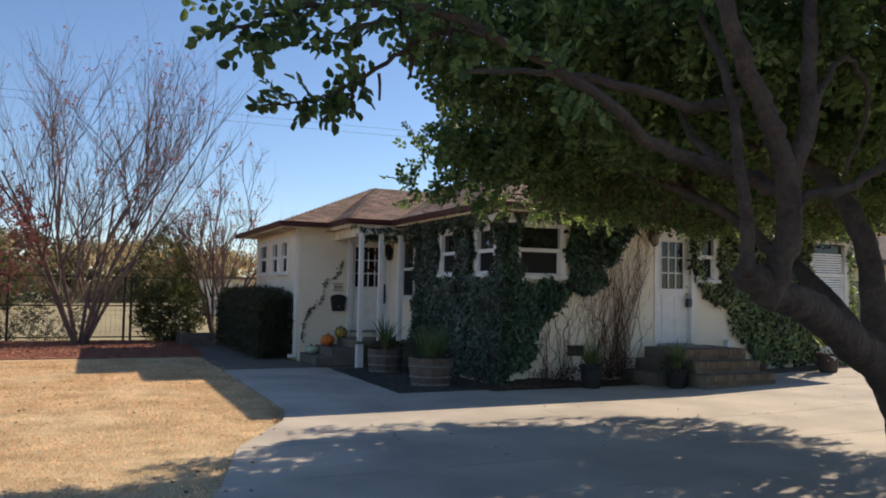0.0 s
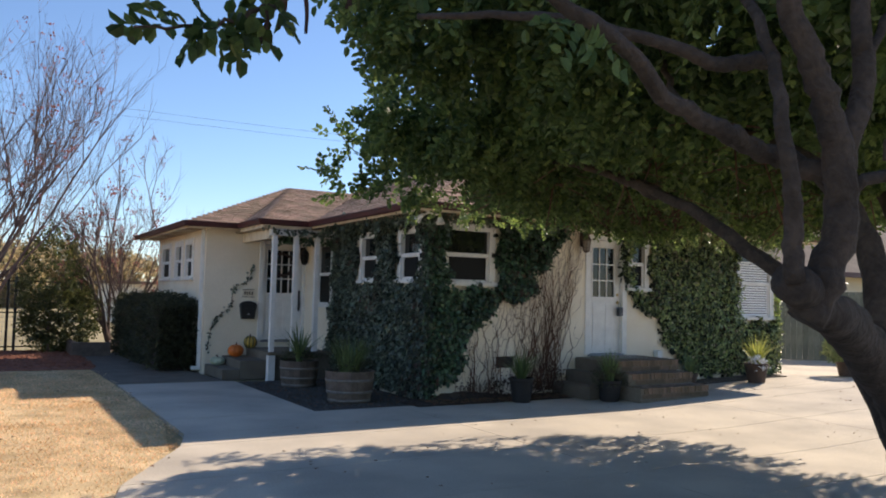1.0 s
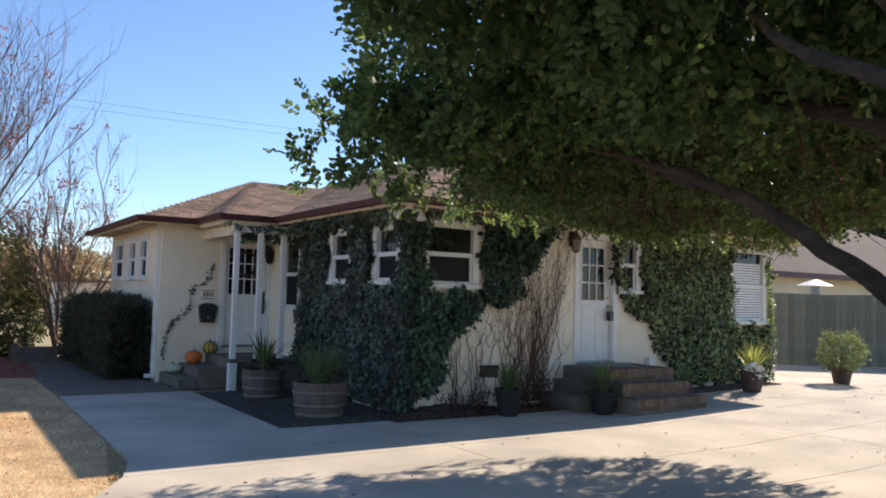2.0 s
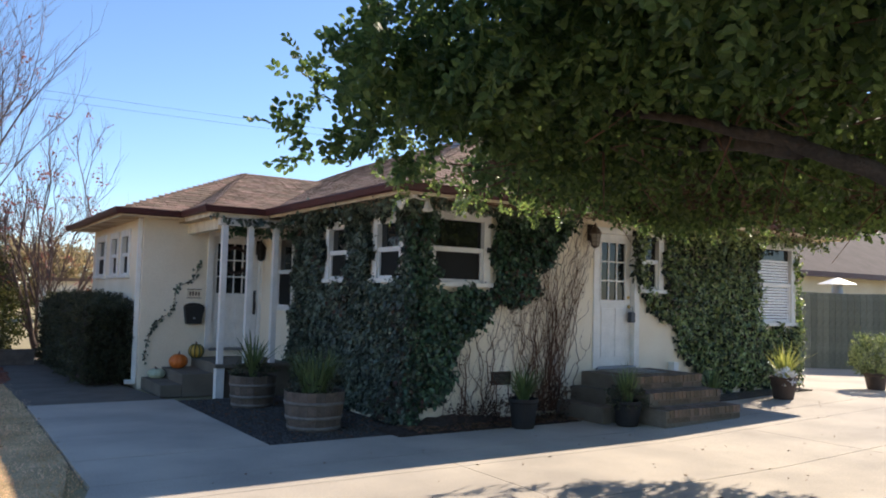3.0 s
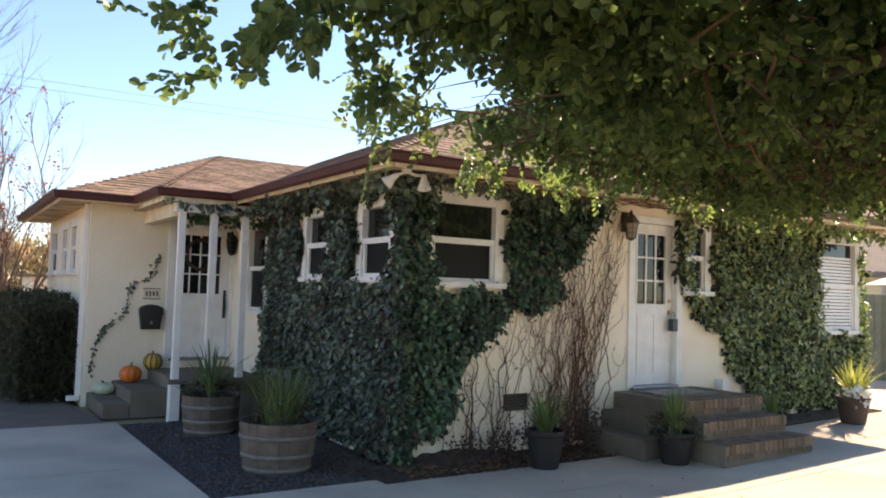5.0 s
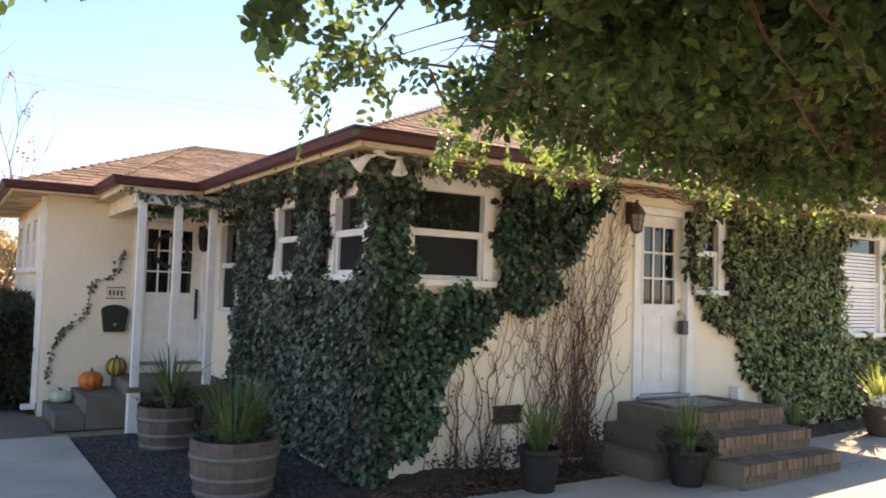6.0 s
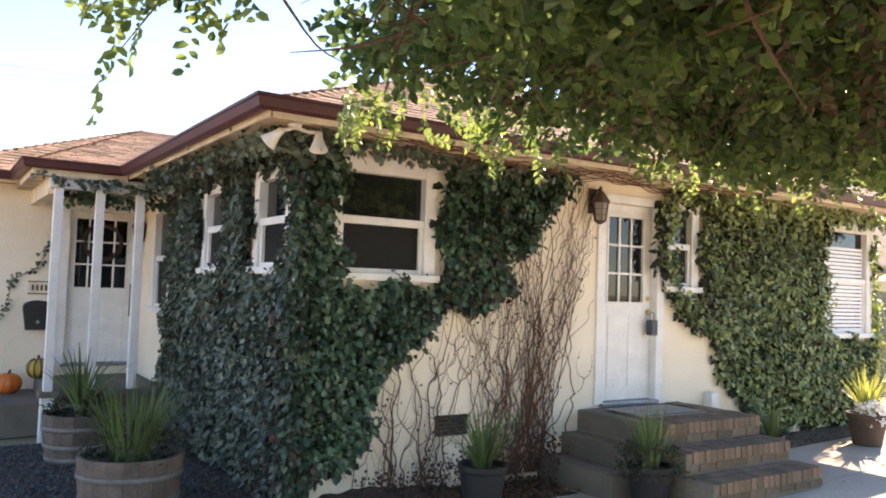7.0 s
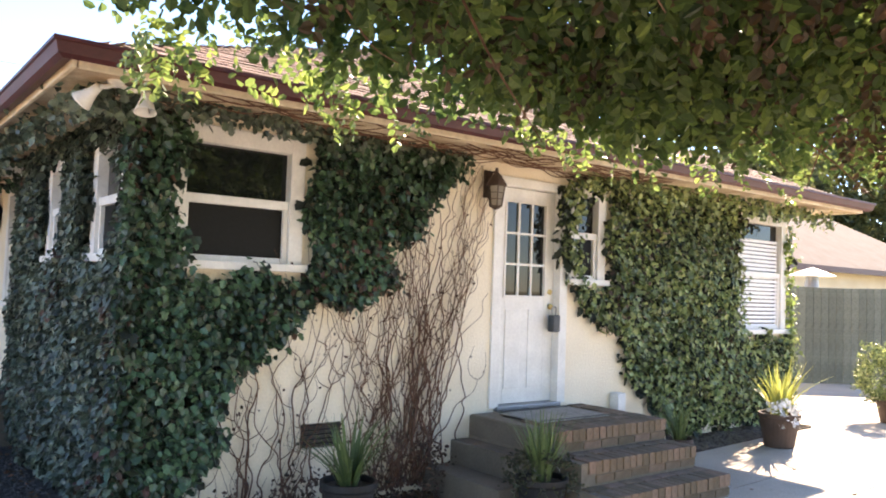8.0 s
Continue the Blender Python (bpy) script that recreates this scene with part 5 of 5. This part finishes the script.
part("reflector", lathe([(0.46, 2.10), (0.47, 2.11), (0.20, 2.22), (0.05, 2.27), (0.0, 2.28)], 24), WHITE, heater)
part("burner", lathe([(0.0, 1.85), (0.14, 1.85), (0.12, 2.10), (0.0, 2.10)], 16), STEEL, heater)
part("pole", lathe([(0.0, 0.6), (0.03, 0.6), (0.03, 1.85), (0.0, 1.85)], 10), STEEL, heater)
part("base", lathe([(0.0, 0.0), (0.22, 0.0), (0.2, 0.6), (0.0, 0.62)], 16), STEEL, heater)

gate = thing("wire_gate", "wire mesh gate and posts at the yard edge", "gate")
for _x in (-8.62, -8.44, -6.9, -11.5, -14.0):
    part("post", lathe([(0.0, -0.1), (0.035, -0.1), (0.035, 1.85), (0.0, 1.88)], 8), BLACK, gate).location = (_x, 12.3, 0)
for _z in (0.08, 0.95, 1.75):
    part("rail", tube([(-14.0, 12.3, _z), (-6.9, 12.3, _z)], [0.018, 0.018], 6), BLACK, gate)
_bm = bmesh.new()
for _i in range(60):
    tube([(-14.0 + _i * 0.12, 12.3, 0.08), (-14.0 + _i * 0.12, 12.3, 1.75)], [0.003, 0.003], 3, _bm)
for _i in range(14):
    tube([(-14.0, 12.3, 0.1 + _i * 0.12), (-6.9, 12.3, 0.1 + _i * 0.12)], [0.003, 0.003], 3, _bm)
tagged(part("mesh", _bm, STEEL, gate), kind="stuff")
planter = thing("low_planter_wall", "low dark timber planter edge by the shrub", "planter")
part("edge", box(-7.3, -6.45, 9.9, 10.05, -0.05, 0.32, 0.01), STAVE, planter)
part("edge", box(-7.3, -7.15, 10.05, 12.0, -0.05, 0.30, 0.01), STAVE, planter)
shed = thing("far_shed", "pale low outbuilding beyond the garden", "shed", (-0.4, 33, 0))
part("wall", box(-3.2, 4.5, 0, 4, -0.1, 1.9), STUCCO, shed)
part("roof", box(-3.4, 4.8, -0.3, 4.3, 1.9, 2.05), SHINGLE_FAR, shed)
for _k, (_p, _q) in enumerate((((-37, 55.3, 16.5), (44, 40, 13.7)), ((-37, 55.5, 15.9), (44, 40.1, 13.3)))):
    _pts = [Vector(_p).lerp(Vector(_q), i / 12) - Vector((0, 0, 0.8 * math.sin(math.pi * i / 12))) for i in range(13)]
    tagged(link_bm("power_line", tube(_pts, [0.010] * 13, 4), BLACK), "thin dark overhead power line", "cable", group="power lines")

# ---- loose ground cover ----
def scatter(name, n, xr, yr, z, size, material, label, seed, tall=0.4, mask=None):
    r = np.random.default_rng(seed)
    x, y = r.uniform(*xr, n), r.uniform(*yr, n)
    if mask is not None:
        k = mask(x, y)
        x, y = x[k], y[k]
    n = len(x)
    h = np.array([lift(v) for v in x]) + z
    base = np.array([[1, 0, 0], [-0.5, 0.87, 0], [-0.5, -0.87, 0], [0.1, 0.1, tall], [0, 0, -0.3]])
    a, sc = r.uniform(0, 6.28, n), r.uniform(0.5, 1.3, n) * size
    ca, sa = np.cos(a), np.sin(a)
    vs = np.stack([np.stack([x + sc * (ca * b[0] - sa * b[1]), y + sc * (sa * b[0] + ca * b[1]), h + sc * b[2]], 1) for b in base + 0 * 1], 1)
    vs += r.normal(0, 0.12, vs.shape) * sc[:, None, None]
    k = np.arange(n)[:, None] * 5
    fs = np.concatenate([k + np.array(f) for f in ((0, 1, 3), (1, 2, 3), (2, 0, 3), (1, 0, 4), (2, 1, 4), (0, 2, 4))]).tolist()
    return tagged(joined(name, vs.reshape(-1, 3).tolist(), fs, material), label, name.replace("_", " "), kind="stuff")


_bm = bmesh.new()
_mr = np.random.default_rng(9)
_grid = []
for _i in range(45):
    _x = -3.6 + 2.76 * _i / 44
    _row = []
    for _j in range(8):
        _v = _j / 7
        _h = 0.13 * (1 - _v) ** 1.4 * (0.55 + 0.45 * math.sin(2.2 * _x + 1.0)) + 0.012 * _mr.normal()
        _row.append(_bm.verts.new((_x, -0.002 - (0.53 + 0.06 * math.sin(3.1 * _x) + 0.03 * math.sin(11 * _x)) * _v, max(-0.022 + max(_h, 0), 0.008 if 0.5 < _v < 0.99 else -0.022))))
    _grid.append(_row)
for _i in range(44):
    for _j in range(7):
        _bm.faces.new((_grid[_i][_j], _grid[_i][_j + 1], _grid[_i + 1][_j + 1], _grid[_i + 1][_j]))
tagged(link_bm("soil_bed", _bm, SOIL), "dark soil banked against the stucco wall", "soil", kind="structure")
scatter("gravel", 9000, (-5.18, -3.35), (-0.40, 3.55), -0.022, 0.018, GRAVEL, "loose dark grey gravel on the bed", 1, 0.6)
scatter("pale_gravel", 1800, (1.3, 4.7), (-0.52, -0.02), 0.014, 0.02, STEP_CONC, "small stones and debris on the soil strip", 16, 0.5)
scatter("soil_crumbs", 7000, (-3.7, -0.85), (-0.60, -0.02), 0.0, 0.02, SOIL, "dark soil crumbs below the wall", 2, 0.7)
scatter("leaf_litter", 900, (-3.4, -0.82), (-0.60, -0.02), 0.028, 0.026, DRIED, "dry brown leaves gathered below the vines", 3, 0.2)
scatter("leaf_litter", 420, (-5.1, -3.3), (-0.38, 3.5), -0.005, 0.026, DRIED, "scattered dry leaves on the gravel", 4, 0.15)
scatter("leaf_litter", 130, (-6.5, 7.0), (-5.0, -1.2), 0.006, 0.022, DRIED, "fallen leaves scattered over the concrete drive", 5, 0.12)
scatter("leaf_litter", 260, (-13.0, -7.0), (-6.0, 6.0), 0.008, 0.022, DRIED, "dry leaves and clods on the lawn", 15, 0.2, lambda x, y: x < -7.1 - 0.27 * np.clip(-y - 1, 0, 6))
scatter("mulch_chips", 9000, (-16.0, -7.1), (6.9, 12.0), 0.0, 0.06, MULCH, "loose red bark chips", 6, 0.3)


def turf(n, xr, yr, seed):
    r = np.random.default_rng(seed)
    x, y = r.uniform(*xr, n), r.uniform(*yr, n)
    edge = lawn_edge(y) + 0.06 * np.sin(5 * y) + r.normal(0, 0.04, n)
    k = (x < edge) & (np.sin(1.7 * x + np.sin(y)) * np.sin(1.3 * y + 0.5) + r.normal(0, 0.6, n) > -0.7)
    x, y = x[k], y[k]
    n = len(x)
    a, h, w = r.uniform(0, 6.28, n), r.uniform(0.008, 0.032, n), r.uniform(0.003, 0.006, n)
    p = np.stack([x, y, np.full(n, -0.018)], 1)
    s_ = np.stack([np.cos(a) * w, np.sin(a) * w, 0 * a], 1)
    tip = np.stack([r.normal(0, 0.022, n), r.normal(0, 0.022, n), h], 1)
    vs = np.stack([p - s_, p + s_, p + tip], 1).reshape(-1, 3)
    return tagged(joined("lawn_grass", vs.tolist(), (np.arange(n)[:, None] * 3 + np.array([0, 1, 2])).tolist(), GRASS), "short dry straw-coloured grass", "grass", kind="stuff")


turf(150000, (-13.0, -6.9), (-7.5, 6.4), 7)

# ---- brick courses of the side steps ----
def brick_mesh(name, dx, dy, dz):
    bm = box(-dx / 2, dx / 2, -dy / 2, dy / 2, -dz / 2, dz / 2)
    bmesh.ops.bevel(bm, geom=[e for e in bm.edges if abs(e.verts[0].co.z - e.verts[1].co.z) < 1e-6 and e.verts[0].co.z > 0], offset=0.006, segments=1, affect="EDGES")
    me = bpy.data.meshes.new(name)
    bm.to_mesh(me)
    bm.free()
    me.materials.append(BRICK)
    return me


_soldier, _flat, _side = brick_mesh("brick", 0.070, 0.20, 0.095), brick_mesh("brick_flat", 0.20, 0.095, 0.03), brick_mesh("brick_side", 0.20, 0.06, 0.062)
_rb = random.Random(17)


def lay(me, x, y, z, rz=0):
    ob = new("brick", me)
    ob.parent, ob.matrix_basis = side_steps, pose(x + _rb.uniform(-.002, .002), y + _rb.uniform(-.003, .003), z + _rb.uniform(-.003, .002), 0, 0, rz + _rb.uniform(-0.8, 0.8))


for _i, (x0, x1, y0, z) in enumerate(STEPS):
    _xs0 = x0 + 0.01
    _n = int((x1 - _xs0) / 0.080)
    for _k in range(_n):
        lay(_soldier, x1 - 0.04 - 0.080 * _k, y0 + 0.098, z - 0.047)
    for _k in range(int((x1 - _xs0) / 0.212)):
        lay(_side, x1 - 0.105 - 0.212 * _k, y0 + 0.034, z - 0.135)
    for _r in range(3):
        for _k in range(int((x1 - _xs0) / 0.212)):
            if y0 + 0.26 + 0.105 * _r < -0.05:
                lay(_flat, x1 - 0.11 - 0.212 * _k, y0 + 0.26 + 0.105 * _r, z - 0.012)


for _i, (x0, x1, y0, z) in enumerate(STEPS):
    _y = y0 + 0.24
    while _y < (STEPS[_i + 1][2] if _i < 2 else -0.05) + 0.02:
        lay(_soldier, x1 - 0.098, _y, z - 0.046, 90)
        _y += 0.080

# ---- roof shingles ----
def face_shingles(face, seed):
    """Tabs in courses on one roof face, trimmed by its edges; the eave edge comes first."""
    v = [Vector(p) for p in face]
    a = (v[1] - v[0]).normalized()
    nrm = (v[1] - v[0]).cross(v[2] - v[0]).normalized()
    up = nrm.cross(a).normalized()
    if up.z < 0:
        up, nrm = -up, -nrm
    if nrm.z < 0:
        nrm = -nrm
    flat = [((p - v[0]).dot(a), (p - v[0]).dot(up)) for p in v]
    high = max(q[1] for q in flat)
    r = random.Random(seed)
    step, out, d, row = 0.135, [], -0.035, 0
    while d < high - 0.08:
        c = max(d, 0.001) + 0.02
        cut = []
        for (x0, y0), (x1, y1) in zip(flat, flat[1:] + flat[:1]):
            if (y0 - c) * (y1 - c) < 0:
                cut.append(x0 + (x1 - x0) * (c - y0) / (y1 - y0))
        if len(cut) >= 2:
            lo, hi = min(cut), max(cut)
            x = lo - (0.15 if row % 2 else 0.0)
            while x < hi:
                w = r.choice((0.16, 0.22, 0.30, 0.30))
                x0, x1 = max(x, lo), min(x + w - 0.008, hi)
                if x1 - x0 > 0.03:
                    out.append((v[0] + a * x0 + up * d, a * (x1 - x0), up * (step + 0.03), nrm, r.uniform(0.010, 0.018)))
                x += w
        d += step
        row += 1
    return out


def shingle_geo(p, a, s_, n, t):
    q = [p + n * 0.004, p + a + n * 0.004, p + a + s_ + n * 0.003, p + s_ + n * 0.003]
    return q + [p + n * t, p + a + n * t, p + a + s_ + n * 0.006, p + s_ + n * 0.006]


_QUADS = ((4, 5, 6, 7), (0, 1, 5, 4), (1, 2, 6, 5), (3, 0, 4, 7))
_all = []
for _i, _face in enumerate(FACES[:6]):
    _all += face_shingles(_face, 50 + _i)
_near = lambda p: (p - Vector((-3.5, -0.4, EAVE))).length
_all.sort(key=lambda q: _near(q[0]))
for q in _all[:280]:
    me = bpy.data.meshes.new("shingle")
    me.from_pydata([tuple(v) for v in shingle_geo(*q)], [], _QUADS)
    me.materials.append(SHINGLE)
    new("shingle", me).parent = roof
_vs, _fs = [], []
for q in _all[280:]:
    k = len(_vs)
    _vs += [tuple(v) for v in shingle_geo(*q)]
    _fs += [tuple(k + i for i in f) for f in _QUADS]
tagged(joined("shingle_rest", _vs, _fs, SHINGLE_FAR, roof), kind="stuff")
_bm = bmesh.new()
for a, b in ((FACES[0][1], PEAK), (FACES[5][0], TOP0), (FACES[5][1], TOP0), (PEAK, RIDGE_END)):
    a, b = Vector(a) + Vector((0, 0, 0.012)), Vector(b) + Vector((0, 0, 0.012))
    n = int((b - a).length / 0.16)
    sd = (b - a).cross(Vector((0, 0, 1))).normalized() * 0.10
    for i in range(n):
        c0, c1 = a.lerp(b, i / n), a.lerp(b, (i + 1.25) / n)
        dz = Vector((0, 0, -0.03))
        v = [_bm.verts.new(k) for k in (c0 - sd + dz + Vector((0, 0, .008)), c0 + Vector((0, 0, .012)), c0 + sd + dz + Vector((0, 0, .008)), c1 - sd + dz, c1 + Vector((0, 0, .004)), c1 + sd + dz)]
        _bm.faces.new((v[0], v[1], v[4], v[3])), _bm.faces.new((v[1], v[2], v[5], v[4])), _bm.faces.new((v[0], v[2], v[1]))
tagged(part("hip_capping", _bm, SHINGLE_FAR, roof), kind="stuff")
vent = thing("roof_vent", "dark metal vent on the shingle roof", "vent", (-0.55, 2.6, EAVE + SLOPE * 2.7))
part("hood", box(-0.3, 0.3, -0.2, 0.2, 0.0, 0.22, 0.02), STEEL, vent)
part("flashing", box(-0.4, 0.4, -0.3, 0.3, -0.1, 0.03), DECK, vent)
